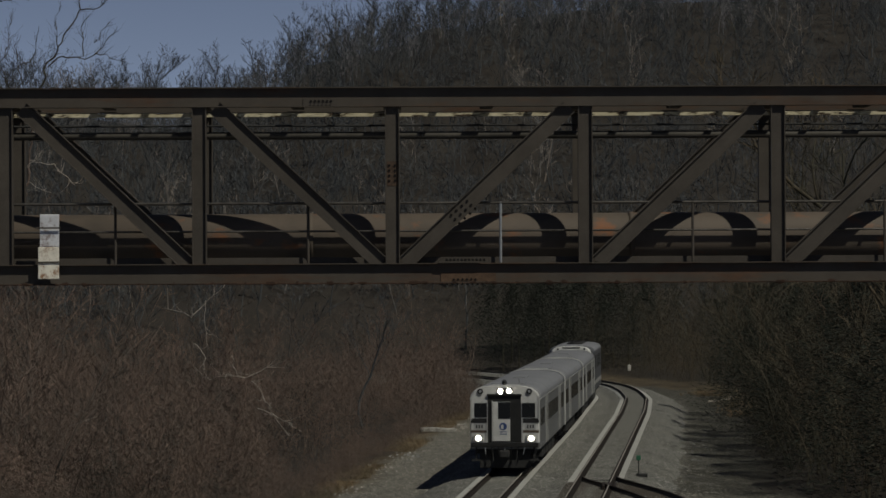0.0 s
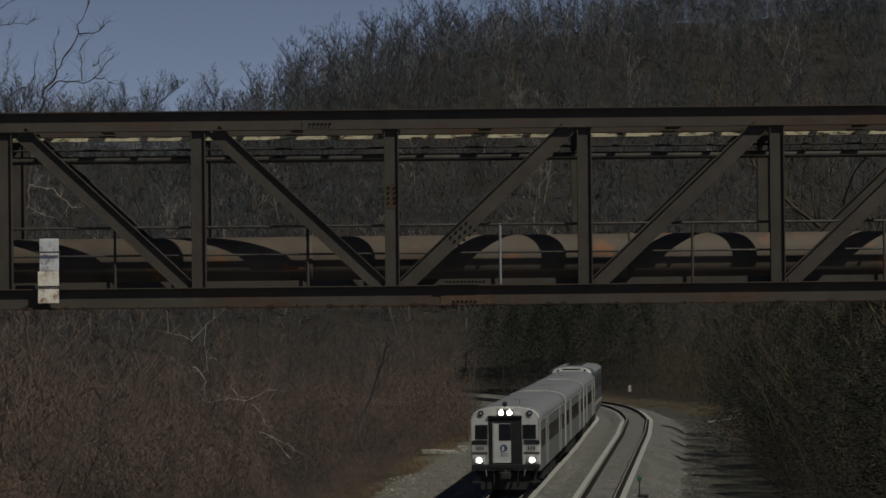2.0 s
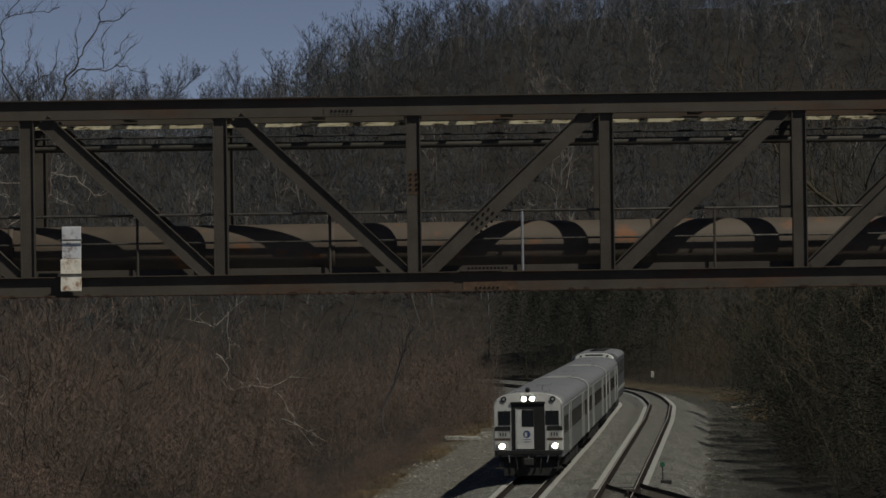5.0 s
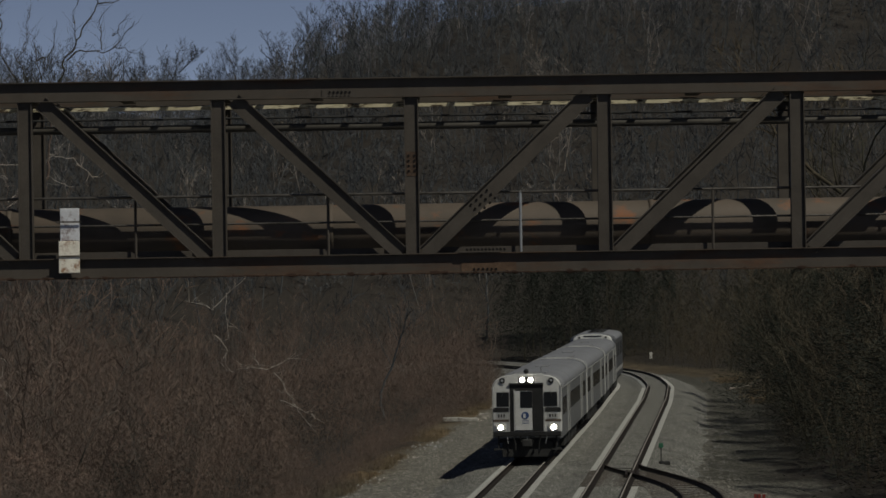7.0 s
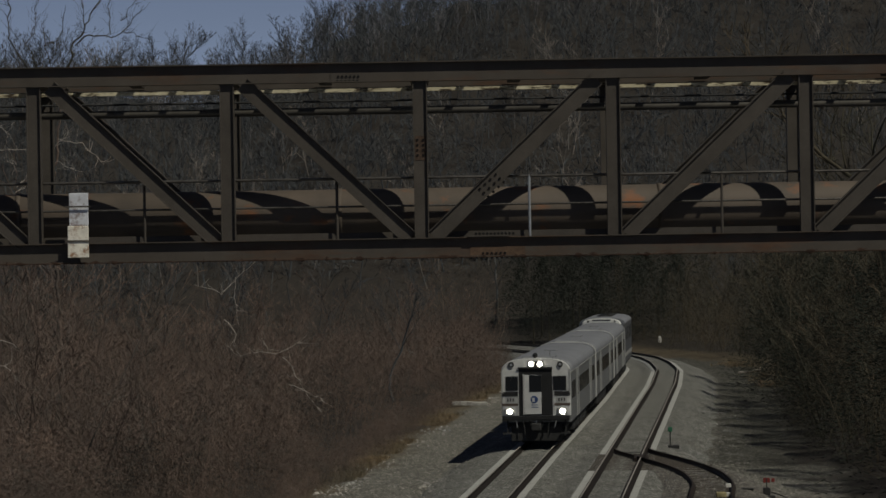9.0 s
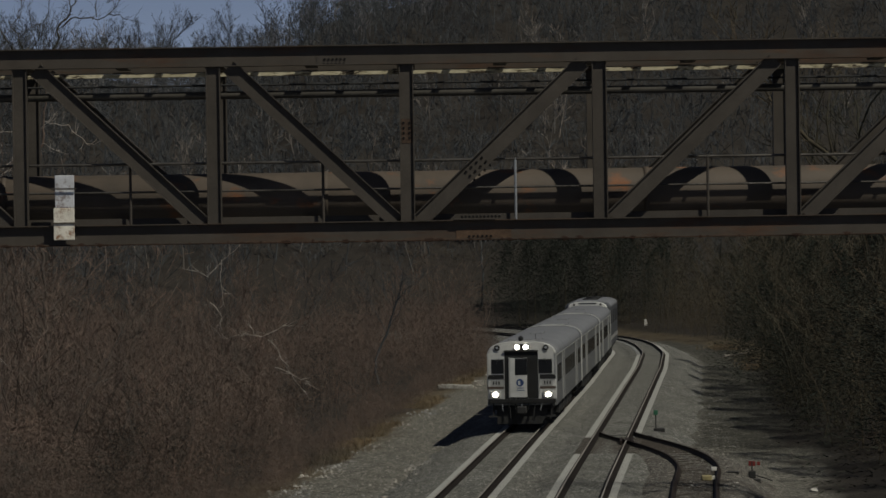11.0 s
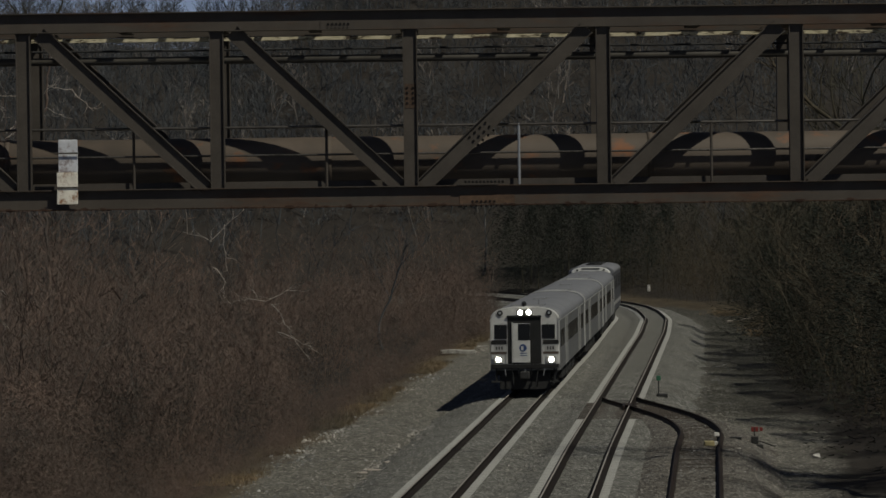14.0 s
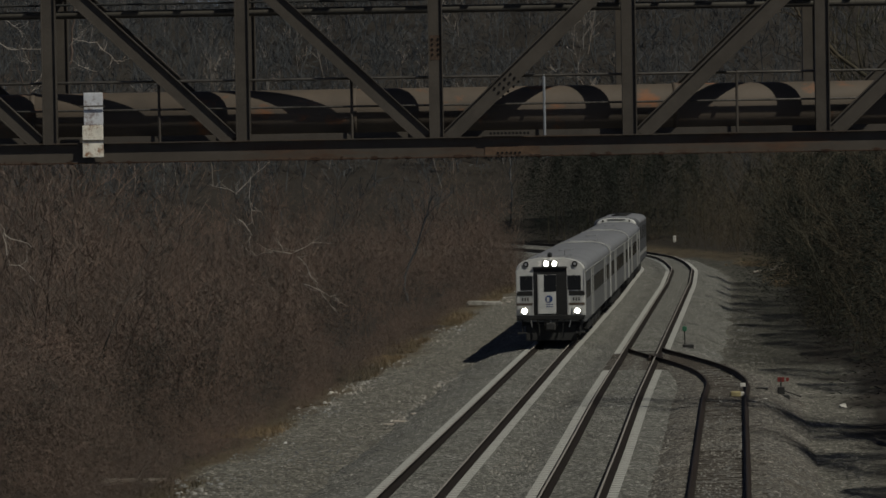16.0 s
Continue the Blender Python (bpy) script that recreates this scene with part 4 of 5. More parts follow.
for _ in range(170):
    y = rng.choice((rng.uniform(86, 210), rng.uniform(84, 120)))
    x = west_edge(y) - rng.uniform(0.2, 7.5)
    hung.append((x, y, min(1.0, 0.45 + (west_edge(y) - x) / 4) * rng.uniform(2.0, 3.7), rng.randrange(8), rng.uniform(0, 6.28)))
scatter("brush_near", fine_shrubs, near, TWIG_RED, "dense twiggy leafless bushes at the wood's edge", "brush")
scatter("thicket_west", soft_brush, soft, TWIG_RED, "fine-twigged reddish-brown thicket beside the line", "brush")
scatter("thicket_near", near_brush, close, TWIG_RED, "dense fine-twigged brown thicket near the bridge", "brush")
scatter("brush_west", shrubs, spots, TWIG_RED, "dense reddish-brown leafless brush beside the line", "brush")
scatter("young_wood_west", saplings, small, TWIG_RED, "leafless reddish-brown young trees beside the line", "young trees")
scatter("vines_west", tangles, hung, VINE_POCKET, "vine tangles coloured blackish as shaded pockets in the brush", "vines")

# east of the line
near, spots, small, hung = [], [], [], []
for _ in range(1500):
    y = rng.uniform(92, 385)
    edge = east_x(y) + np.interp(y, [90, 122, 150, 170, 215, 290, 330, 385], [14.5, 11.5, 9.2, 8.0, 7.6, 9.6, 9.5, 10]) + 0.8 * noise.noise(Vector((4, y * 0.06, 9)))
    reach = max(7.0, 0.150 * y + 7 - edge)
    x = edge + reach * rng.random() ** 1.4
    d = x - edge
    if rng.random() < 0.45:
        (near if y < 200 else spots).append((x, y, min(1, 0.5 + d / 3) * rng.uniform(2.2, 5.0), rng.randrange(10), rng.uniform(0, 6.28)))
    elif rng.random() < 0.40:
        hung.append((x, y, min(1, 0.35 + d / 4) * rng.uniform(2.5, 7.0), rng.randrange(8), rng.uniform(0, 6.28)))
    elif d > 0.6:
        small.append((x, y, rng.uniform(8.0, 15.0), rng.randrange(10), rng.uniform(0, 6.28)))
for _ in range(120):
    y = rng.uniform(146, 290)
    x = east_x(y) + float(np.interp(y, [148, 170, 215, 290], [9.4, 8.3, 8.0, 9.9])) + rng.uniform(0.2, 2.2)
    small.append((x, y, rng.uniform(8.0, 13.0), rng.randrange(10), rng.uniform(0, 6.28)))
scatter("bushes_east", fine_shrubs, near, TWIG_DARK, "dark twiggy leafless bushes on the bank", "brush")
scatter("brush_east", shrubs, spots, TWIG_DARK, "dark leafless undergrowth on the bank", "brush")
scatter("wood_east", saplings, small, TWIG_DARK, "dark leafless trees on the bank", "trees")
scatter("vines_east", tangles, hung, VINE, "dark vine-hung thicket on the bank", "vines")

# the wood behind the curve and on the hill
spots, back, ridge = [], [], []
for _ in range(1180):
    y = 372 + 400 * rng.random() ** 0.6
    x = rng.uniform(-0.135, 0.155) * y
    if y < 440 and west_x(min(y, 459)) - 7 < x < east_x(min(y, 459)) + 9:
        continue
    if y < 445 and 0.028 < x / y < 0.083:
        continue
    spots.append((x, y, rng.uniform(9.0, 14.5), rng.randrange(12), rng.uniform(0, 6.28)))
for _ in range(330):
    y = rng.uniform(735, 790)
    x = rng.uniform(-0.14, 0.15) * y
    ridge.append((x, y, rng.uniform(6.0, 9.6), rng.randrange(10), rng.uniform(0, 6.28)))
for _ in range(330):
    y = rng.uniform(660, 740)
    x = rng.uniform(-0.14, 0.15) * y
    ridge.append((x, y, rng.uniform(8.0, 11.5), rng.randrange(10), rng.uniform(0, 6.28)))
for _ in range(130):
    y = rng.uniform(690, 760)
    ridge.append((rng.uniform(-0.105, -0.05) * y, y, rng.uniform(6.5, 9.0), rng.randrange(10), rng.uniform(0, 6.28)))
for _ in range(150):
    y = rng.uniform(725, 765)
    back.append((rng.uniform(-0.14, 0.15) * y, y, rng.uniform(2.0, 4.5), rng.randrange(12), rng.uniform(0, 6.28)))
for _ in range(190):
    y = rng.uniform(385, 450)
    x = rng.uniform(0.0, 0.14) * y
    if west_x(y) - 7 < x < east_x(y) + 8 and y < 430:
        continue
    back.append((x, y, rng.uniform(3.0, 7.5), rng.randrange(12), rng.uniform(0, 6.28)))
low = [(rng.uniform(-0.14, 0.15) * y, y, rng.uniform(2.5, 5.0), rng.randrange(8), rng.uniform(0, 6.28)) for y in [rng.uniform(450, 768) for _ in range(1700)]]
low += [(rng.uniform(-0.05, 0.15) * y, y, rng.uniform(3.0, 6.0), rng.randrange(8), rng.uniform(0, 6.28)) for y in [rng.uniform(742, 770) for _ in range(520)]]
scatter("hill_scrub", scrub, low, TWIG_GREY, "grey leafless scrub under the trees on the hillside", "brush")
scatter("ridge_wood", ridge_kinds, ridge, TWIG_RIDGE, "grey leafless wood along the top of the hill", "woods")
scatter("hill_wood", hill_kinds, spots, TWIG_GREY, "grey-brown leafless wood on the hillside", "woods")
pale = [(rng.uniform(-0.11, 0.14) * y, y, rng.uniform(9, 14), rng.randrange(12), rng.uniform(0, 6.28)) for y in [rng.uniform(440, 760) for _ in range(90)]]
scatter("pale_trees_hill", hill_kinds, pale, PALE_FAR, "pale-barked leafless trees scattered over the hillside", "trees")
scatter("undergrowth_far", shrubs, back, TWIG_DARK, "dark thicket at the foot and along the top of the hill", "brush")


# trees that stand out one by one
def bare_tree(x, y, height, seed, mat, label, lean=0.1, thick=0.011, kids=(9, 6, 5), spread=0.5, start=0.3):
    r = random.Random(seed)
    segs = grow(r, height, 1, lean, kids, (9, 6, 4, 3), spread, thick, start, (0.45, 0.5, 0.55), 0.34, 0.5, 0.36)
    top = empty("bare_tree", Matrix.Translation((x, y, ground_z(x, y) - 0.1)), label, "tree")
    for name, pick in (("trunk", [s for s in segs if s[4] == 0]), ("crown", [s for s in segs if s[4] > 0])):
        v, t = twigs(pick, r, 0.010 * max(1.0, y / 380), 3, 9)
        ob = new(name, tri_mesh(name, v, t, mat))
        ob.parent = top


def at_px(px, y):
    return (px - 703) / 5955 * y


for px, y, h, seed, mat, label in (
        (640, 230, 9.5, 15, TWIG_GREY, "grey leafless tree in the brush"),
        (1500, 165, 14.0, 21, TWIG_DARK, "dark leafless tree with a leaning trunk on the bank"),
        (1470, 240, 19.0, 22, TWIG_DARK, "tall dark leafless tree on the bank"),
        (1340, 330, 17.0, 23, TWIG_GREY, "grey leafless tree at the foot of the hill"),
        (820, 420, 15.0, 24, TWIG_GREY, "pale grey leafless tree at the foot of the hill"),
        (345, 705, 22.5, 31, TWIG_GREY, "tall grey leafless tree standing over the skyline"),
        # four trees off to the right, added to throw shadow bands on the siding
        (1602, 106, 20.5, 41, TWIG_DARK, "tall dark leafless tree added off to the side to shade the siding"),
        (1862, 104, 20.0, 42, TWIG_DARK, "tall dark leafless tree added off to the side to shade the siding"),
        (1790, 110, 19.0, 43, TWIG_DARK, "tall dark leafless tree added off to the side to shade the siding"),
        (1765, 115, 18.0, 44, TWIG_DARK, "tall dark leafless tree added off to the side to shade the siding"),
        (372, 715, 16.0, 34, TWIG_GREY, "tall grey leafless tree standing over the skyline"),
        (240, 700, 19.5, 35, TWIG_GREY, "grey leafless tree on the far ridge"),
        (205, 690, 16.5, 33, TWIG_GREY, "tall grey leafless tree standing over the skyline")):
    bare_tree(at_px(px, y), y, h, seed, mat, label, 0.03, 0.012, (13, 8, 6) if px > 1700 or y > 600 else (9, 6, 5), 0.22 if mat is TWIG_DARK and px < 1600 else 0.4, 0.4)


def crooked_tree(x, y, mat, label, limbs, seed, twiggy=2):
    """A tree with one-sided crooked limbs; limbs as radius, (out, up)... from a trunk's foot at x, y."""
    r = random.Random(seed)
    trunk, crown = [], []
    for k, (rad, way) in enumerate(limbs):
        pts = []
        for (x0, z0), (x1, z1) in zip(way, way[1:]):
            n = max(2, int(math.hypot(x1 - x0, z1 - z0) / 0.22))
            for i in range(n):
                pts.append(Vector((x0 + (x1 - x0) * i / n + r.gauss(0, 0.045), 0.12 * (k % 5) + r.gauss(0, 0.05) if k else 0, z0 + (z1 - z0) * i / n + r.gauss(0, 0.045))))
        pts.append(Vector((way[-1][0], pts[-1].y, way[-1][1])))
        for i in range(len(pts) - 1):
            a, b = 1 - 0.75 * i / len(pts), 1 - 0.75 * (i + 1) / len(pts)
            (crown if k else trunk).append((pts[i], pts[i + 1], 0.85 * rad * a, 0.85 * rad * b, 1))
            for _ in range(0 if k == 0 else r.randint(0, twiggy)):
                d = (pts[i + 1] - pts[i]).normalized() + Vector((r.uniform(-1, 1), r.uniform(-1, 1), r.uniform(-0.5, 1.0)))
                p = pts[i]
                for c in range(5):
                    q = p + d.normalized() * r.uniform(0.08, 0.26)
                    crown.append((p, q, 0.010 - 0.0018 * c, 0.0085 - 0.0018 * c, 2))
                    p, d = q, d + Vector((r.uniform(-1, 1), r.uniform(-1, 1), r.uniform(-0.6, 1)))
    top = empty("bare_tree", Matrix.Translation((x, y, -1.0)), label, "tree")
    for name, pick in (("trunk", trunk), ("crown", crown)):
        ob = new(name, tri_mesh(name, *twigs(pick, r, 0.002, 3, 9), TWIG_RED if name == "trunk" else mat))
        ob.parent = top


crooked_tree(-16.57, 150.0, TWIG_DARK, "tall leafless tree with crooked limbs against the sky", (
    (0.170, ((0.3, -0.5), (0.2, 7.0), (-0.1, 12.0), (0.4, 17.0))),
    (0.070, ((0.35, 16.5), (1.01, 19.3), (1.4, 19.93), (1.99, 21.06), (2.5, 21.89), (2.68, 22.56), (3.0, 23.6))),
    (0.036, ((2.5, 21.89), (2.92, 21.78), (3.3, 21.93), (3.93, 22.43))),
    (0.048, ((1.01, 19.3), (1.6, 19.73), (2.65, 19.62), (3.21, 19.86), (3.66, 20.36), (4.12, 21.04))),
    (0.030, ((2.58, 19.67), (2.58, 20.22), (2.59, 20.93), (2.72, 21.68))),
    (0.030, ((1.52, 20.06), (1.41, 20.94), (1.46, 21.44), (1.67, 21.99))),
    (0.026, ((3.16, 19.86), (3.66, 19.76), (4.46, 19.5))),
    (0.024, ((3.11, 20.29), (3.42, 20.79), (3.8, 21.29))),
    (0.055, ((0.2, 16.0), (-1.9, 19.6), (-1.9, 22.0), (-1.1, 22.22), (-0.39, 22.39), (0.16, 22.29), (0.67, 22.51))),
    (0.030, ((-1.7, 22.2), (-1.09, 22.98), (-0.79, 23.23), (-0.33, 23.48))),
    (0.040, ((0.0, 16.5), (-1.07, 19.33), (-0.66, 20.2), (-0.65, 21.59))),
    (0.034, ((0.1, 17.2), (-0.24, 19.19), (-0.36, 20.2), (-0.15, 20.7))),
    (0.030, ((-0.24, 19.24), (0.39, 19.81), (0.52, 20.7), (0.65, 21.07)))), 52, 3)
crooked_tree(-8.35, 140.0, PALE_BARK, "pale-barked crooked tree standing in the brush", (
    (0.045, ((0.1, 0.0), (0.0, 5.25), (-0.15, 6.43), (-0.27, 7.61), (-0.33, 9.49), (-0.15, 10.43))),
    (0.026, ((-0.26, 8.2), (0.05, 8.55), (0.53, 9.01), (1.13, 9.47))),
    (0.022, ((-0.26, 8.27), (-0.77, 8.44), (-1.36, 8.61))),
    (0.022, ((-0.13, 7.14), (0.37, 6.54), (0.32, 6.0))),
    (0.020, ((0.41, 8.78), (0.3, 7.6), (0.47, 6.89)))), 53, 1)
crooked_tree(-6.33, 150.0, PALE_BARK, "broken pale snag with sagging limbs in the brush", (
    (0.050, ((0.12, 0.00), (0.00, 3.62), (-0.23, 4.63), (-0.33, 5.52))),
    (0.024, ((-0.22, 5.39), (-1.23, 5.45), (-2.37, 5.36))),
    (0.026, ((-0.22, 5.52), (0.41, 5.75), (0.91, 5.82))),
    (0.026, ((-0.22, 5.26), (0.27, 4.74), (0.59, 4.11), (1.05, 3.22), (1.55, 2.83))),
    (0.024, ((0.13, 3.99), (1.01, 3.61), (2.05, 2.93))),
    (0.016, ((-0.73, 5.40), (-0.97, 5.90), (-1.07, 6.41)))), 54, 2)
crooked_tree(-14.26, 110.0, PALE_BARK, "thin pale crooked tree at the brush's edge", (
    (0.036, ((0.1, 0.0), (0.0, 4.9), (0.09, 5.64), (0.1, 6.38), (0.03, 6.71))),
    (0.022, ((0.03, 6.71), (-0.1, 7.31), (-0.31, 7.86))),
    (0.024, ((-0.1, 7.4), (0.41, 7.21), (0.78, 6.92))),
    (0.016, ((0.1, 6.38), (0.54, 6.19), (0.85, 5.81)))), 55, 1)
crooked_tree(-17.80, 146.0, PALE_BARK, "pale twisted leafless tree at the wood's edge", (
    (0.034, ((0.2, 0.0), (0.0, 8.0), (-0.01, 12.22), (0.07, 13.94), (-0.02, 14.79), (0.34, 15.89), (0.55, 16.62))),
    (0.030, ((-1.44, 14.86), (-0.83, 14.49), (0.03, 14.55), (0.52, 14.52), (1.5, 14.6))),
    (0.022, ((-1.06, 15.91), (-0.74, 15.61), (-0.4, 15.41), (-0.02, 14.79))),
    (0.022, ((0.07, 13.94), (-0.35, 14.19), (-0.46, 14.68))),
    (0.032, ((0.0, 12.96), (1.0, 13.92), (1.94, 14.94), (2.49, 15.37))),
    (0.026, ((1.94, 14.94), (2.92, 14.73), (3.33, 14.38), (3.89, 13.84))),
    (0.026, ((0.0, 12.71), (0.99, 13.31), (1.86, 14.01), (2.34, 13.71), (2.95, 13.53))),
    (0.018, ((3.26, 14.43), (3.37, 14.87))),
    (0.020, ((-0.19, 13.4), (-0.06, 13.74), (-0.13, 14.06)))), 56, 2)


NEEDLE = twig_material("dark_evergreen_needles", (0.022, 0.027, 0.024), (0.043, 0.051, 0.042), (0.07, 0.075, 0.06), 0.3)


def cedar(seed):
    r = random.Random(seed)
    v, t = [], []
    for k in range(9000):
        z = r.random() ** 0.8
        a = r.uniform(0, 6.283)
        lump = 1 + 0.55 * noise.noise(Vector((math.cos(a) * 1.6, math.sin(a) * 1.6, z * 5 + seed * 9)))
        rad = (0.40 * (1 - z) ** 0.6 * lump + 0.02) * r.uniform(0.4, 1.05) ** 0.7
        c = Vector((math.cos(a) * rad, math.sin(a) * rad, 0.06 + 0.94 * z))
        d = Vector((math.cos(a), math.sin(a), r.uniform(-0.4, 0.5))).normalized() * r.uniform(0.010, 0.030)
        s = Vector((r.uniform(-1, 1), r.uniform(-1, 1), r.uniform(-1, 1))).normalized() * r.uniform(0.0016, 0.0036)
        n = len(v)
        v += [c - s, c + s, c + d]
        t.append((n, n + 1, n + 2))
    return np.array([tuple(p) for p in v]), np.array(t)


# rounded evergreens along the foot of the bank: x, y, height; the last four, off to the right, are added to shade the
# siding
BANK = [(24.6, 238, 9.5), (23.9, 226, 8.0), (23.2, 214, 9.0), (22.6, 203, 8.0), (22.4, 195, 9.5), (21.6, 186, 7.0), (21.7, 178, 9.0), (20.9, 169, 7.5),
        (20.9, 161, 8.0), (20.3, 154, 5.5), (26.0, 205, 10.5), (25.0, 188, 10.0), (24.2, 171, 9.5), (22.8, 146, 7.5), (19.6, 140, 9.5), (20.2, 132, 9.0), (18.3, 111, 11.0), (19.8, 97, 13.5), (21.8, 106, 12.5), (19.0, 88, 12.0)]


def evergreens():
    r = random.Random(4)
    crowns = [tri_mesh("crown", *cedar(k), NEEDLE) for k in range(3)]
    stem = bmesh.new()
    bmesh.ops.create_cone(stem, cap_ends=True, segments=8, radius1=0.008, radius2=0.003, depth=0.6, matrix=Matrix.Translation((0, 0, 0.3)))
    first = []
    for k in range(3):
        top = empty("evergreen_tree", Matrix.Translation((0, 0, 0)), "dark evergreen tree at the foot of the hill", "tree", group="evergreens behind the curve")
        ob = new("crown", crowns[k])
        ob.parent = top
        part("trunk", stem.copy(), TWIG_DARK, top)
        first.append(top)
    stem.free()
    for k, (px, y, h) in enumerate([(890, 396, 12), (918, 388, 11), (945, 398, 14), (972, 387, 12), (1002, 398, 15), (1030, 388, 11), (1058, 396, 14), (1085, 390, 10), (1112, 400, 13), (1140, 394, 9),
                                    (1165, 405, 12), (905, 412, 16), (960, 415, 17), (1015, 415, 17), (1070, 420, 17), (1120, 420, 15), (1260, 372, 8)] + BANK):
        x = at_px(px, y) if px > 100 else px
        m = Matrix.Translation((x, y, ground_z(x, y) - 0.1)) @ pose(0, 0, 0, 0, 0, r.uniform(0, 360)) @ Matrix.Diagonal((h, h, h, 1))
        top = first[k % 3]
        if k < 3:
            top.matrix_world = m
        else:
            ob = copy_thing(top, Matrix())
            ob.matrix_world = m
            if y < 300:
                tagged(ob, "dark evergreen tree on the bank beside the line", "tree", group="evergreens on the bank")


evergreens()


# ---- siding and its switch ----
WOOD = paint("old_dark_tie_wood", (0.080, 0.068, 0.058), 0.9, 0.0, 0.45, scale=2.0, grain=30, stretch=(1, 6, 6))
PINK = gravel_material("rusty_ballast", (0.082, 0.078, 0.073), (0.205, 0.196, 0.184), (0.70, 0.66, 0.61))
siding = empty("track_3", label="old siding track with rusty rails on dark wooden ties", category="railway track", kind="structure")
for c in (-0.7525, 0.7525):
    r = sweep("rail", siding_x, 60, 149, 1.0, rail_profile(c, 0.11), RAIL_SIDE)
    r.parent = siding
for y0, y1, inner in ((60, 100.4, -0.197), (100.0, 110.4, -0.174), (110.0, 138.5, -0.198)):
    bed = sweep("siding_bed", siding_x, y0, y1, 0.4, [(-2.6, -0.75), (-2.1, -0.36), (-1.5, -0.20), (-1.2, -0.160), (-0.9, -0.160), (-0.68, inner - 0.01), (-0.25, inner), (0.25, inner), (0.68, inner - 0.01), (0.9, -0.160), (1.3, -0.17), (1.9, -0.33), (2.6, -0.72), (3.3, -1.2)], PINK, False, 0.045)
    tagged(bed, "brownish stone bed under the siding", "ballast", kind="structure")
lay_ties(siding, siding_x, 62, 136, tie_mesh("tie", 1.28, 0.11, WOOD), 0.56)


def timber(half):
    bm = soft_box(-half, half, -0.12, 0.12, -0.36, -0.168, 0.012, 1)
    me = bpy.data.meshes.new("switch_timber")
    bm.to_mesh(me)
    bm.free()
    me.materials.append(WOOD)
    return me


timbers = [timber(h) for h in (1.35, 1.7, 2.1, 2.5)]
for k in range(17):
    y = 136.6 + 0.62 * k
    gap = max(0.0, siding_x(y) - east_x(y))
    kind = 0 if gap < 0.65 else 1 if gap < 1.45 else 2 if gap < 2.25 else 3
    half = (1.35, 1.7, 2.1, 2.5)[kind]
    ob = new("switch_timber", timbers[kind])
    ob.parent = siding
    ob.matrix_world = pose(east_x(y) - 1.22 + half, y, -fall(y) + 0.004, 0, 0, -5)
frog = part("frog", boxes((-0.09, 0.09, -0.9, 0.9, -0.13, 0.003), (-0.3, -0.2, -1.4, 1.4, -0.16, 0.003), (0.2, 0.3, -1.4, 1.4, -0.16, 0.003)), RAIL_SIDE, siding)
frog.matrix_world = pose(east_x(143) + 0.76, 143, 0, 0, 0, -4)
part("switch_rod", rod(bmesh.new(), (east_x(148) - 0.7, 148, -0.14), (east_x(148) + 1.7, 148, -0.2), 0.02), BLACK, siding)

RED = paint("faded_red_paint", (0.16, 0.025, 0.022), 0.6, 0.0, 0.2)
GREEN = paint("dull_green_paint", (0.03, 0.12, 0.07), 0.6, 0.0, 0.2)
YELLOW = paint("faded_yellow_paint", (0.40, 0.34, 0.18), 0.7, 0.0, 0.2)
WHITE = paint("dirty_white_paint", (0.62, 0.60, 0.56), 0.7, 0.0, 0.15)


def place(x, y, lift=0.0):
    return Matrix.Translation((x, y, ground_z(x, y) + lift))


# switch stand with a red target
m = Matrix.Translation((12.45, 124.6, -0.60))
stand = empty("switch_stand", m, "black switch stand with a small red target beside the siding", "switch stand")
part("base", soft_box(-0.3, 0.3, -0.18, 0.18, 0.0, 0.2, 0.02), BLACK, stand)
part("housing", soft_box(-0.13, 0.13, -0.12, 0.12, 0.22, 0.5, 0.03), BLACK, stand)
part("mast", rod(bmesh.new(), (0, 0, 0.5), (0, 0, 0.85), 0.025), BLACK, stand)
part("target", soft_box(-0.13, 0.13, -0.015, 0.015, 0.68, 0.86, 0.012), RED, stand, "small faded red target plate")
part("target", soft_box(0.18, 0.30, -0.014, 0.014, 0.70, 0.84, 0.012), RED, stand)
part("lever", rod(bmesh.new(), (0.1, 0, 0.35), (0.75, -0.1, 0.12), 0.022), BLACK, stand)
box_thing = empty("track_box", Matrix.Translation((11.75, 124.7, -0.30)), "low dark steel box beside the siding", "box")
part("body", soft_box(-0.20, 0.20, -0.2, 0.2, -0.1, 0.15, 0.03), BLACK, box_thing)
part("lid", soft_box(-0.22, 0.22, -0.22, 0.22, 0.152, 0.18, 0.01), BLACK, box_thing)
derail = empty("derail_block", Matrix.Translation((10.5, 121.6, -0.20)), "faded yellow derail block between the siding rails", "derail")
part("shoe", soft_box(-0.18, 0.18, -0.2, 0.2, 0.0, 0.18, 0.03), YELLOW, derail)
part("hinge", soft_box(0.18, 0.32, -0.1, 0.1, 0.02, 0.16, 0.02), WHITE, derail)
for k, (x, y, z) in enumerate(((10.98, 124.0, -0.03), (11.45, 120.6, -0.35))):
    post = empty("marker_block", Matrix.Translation((x, y, z)), "small white painted marker block beside the rail", "marker")
    part("block", soft_box(-0.1, 0.1, -0.08, 0.08, 0.0, 0.14, 0.02), WHITE, post)
mark = empty("dwarf_marker", Matrix.Translation((10.9, 152.5, -0.33)), "small green marker on a short post", "marker")
part("post", rod(bmesh.new(), (0, 0, 0), (0, 0, 0.95), 0.03), BLACK, mark)
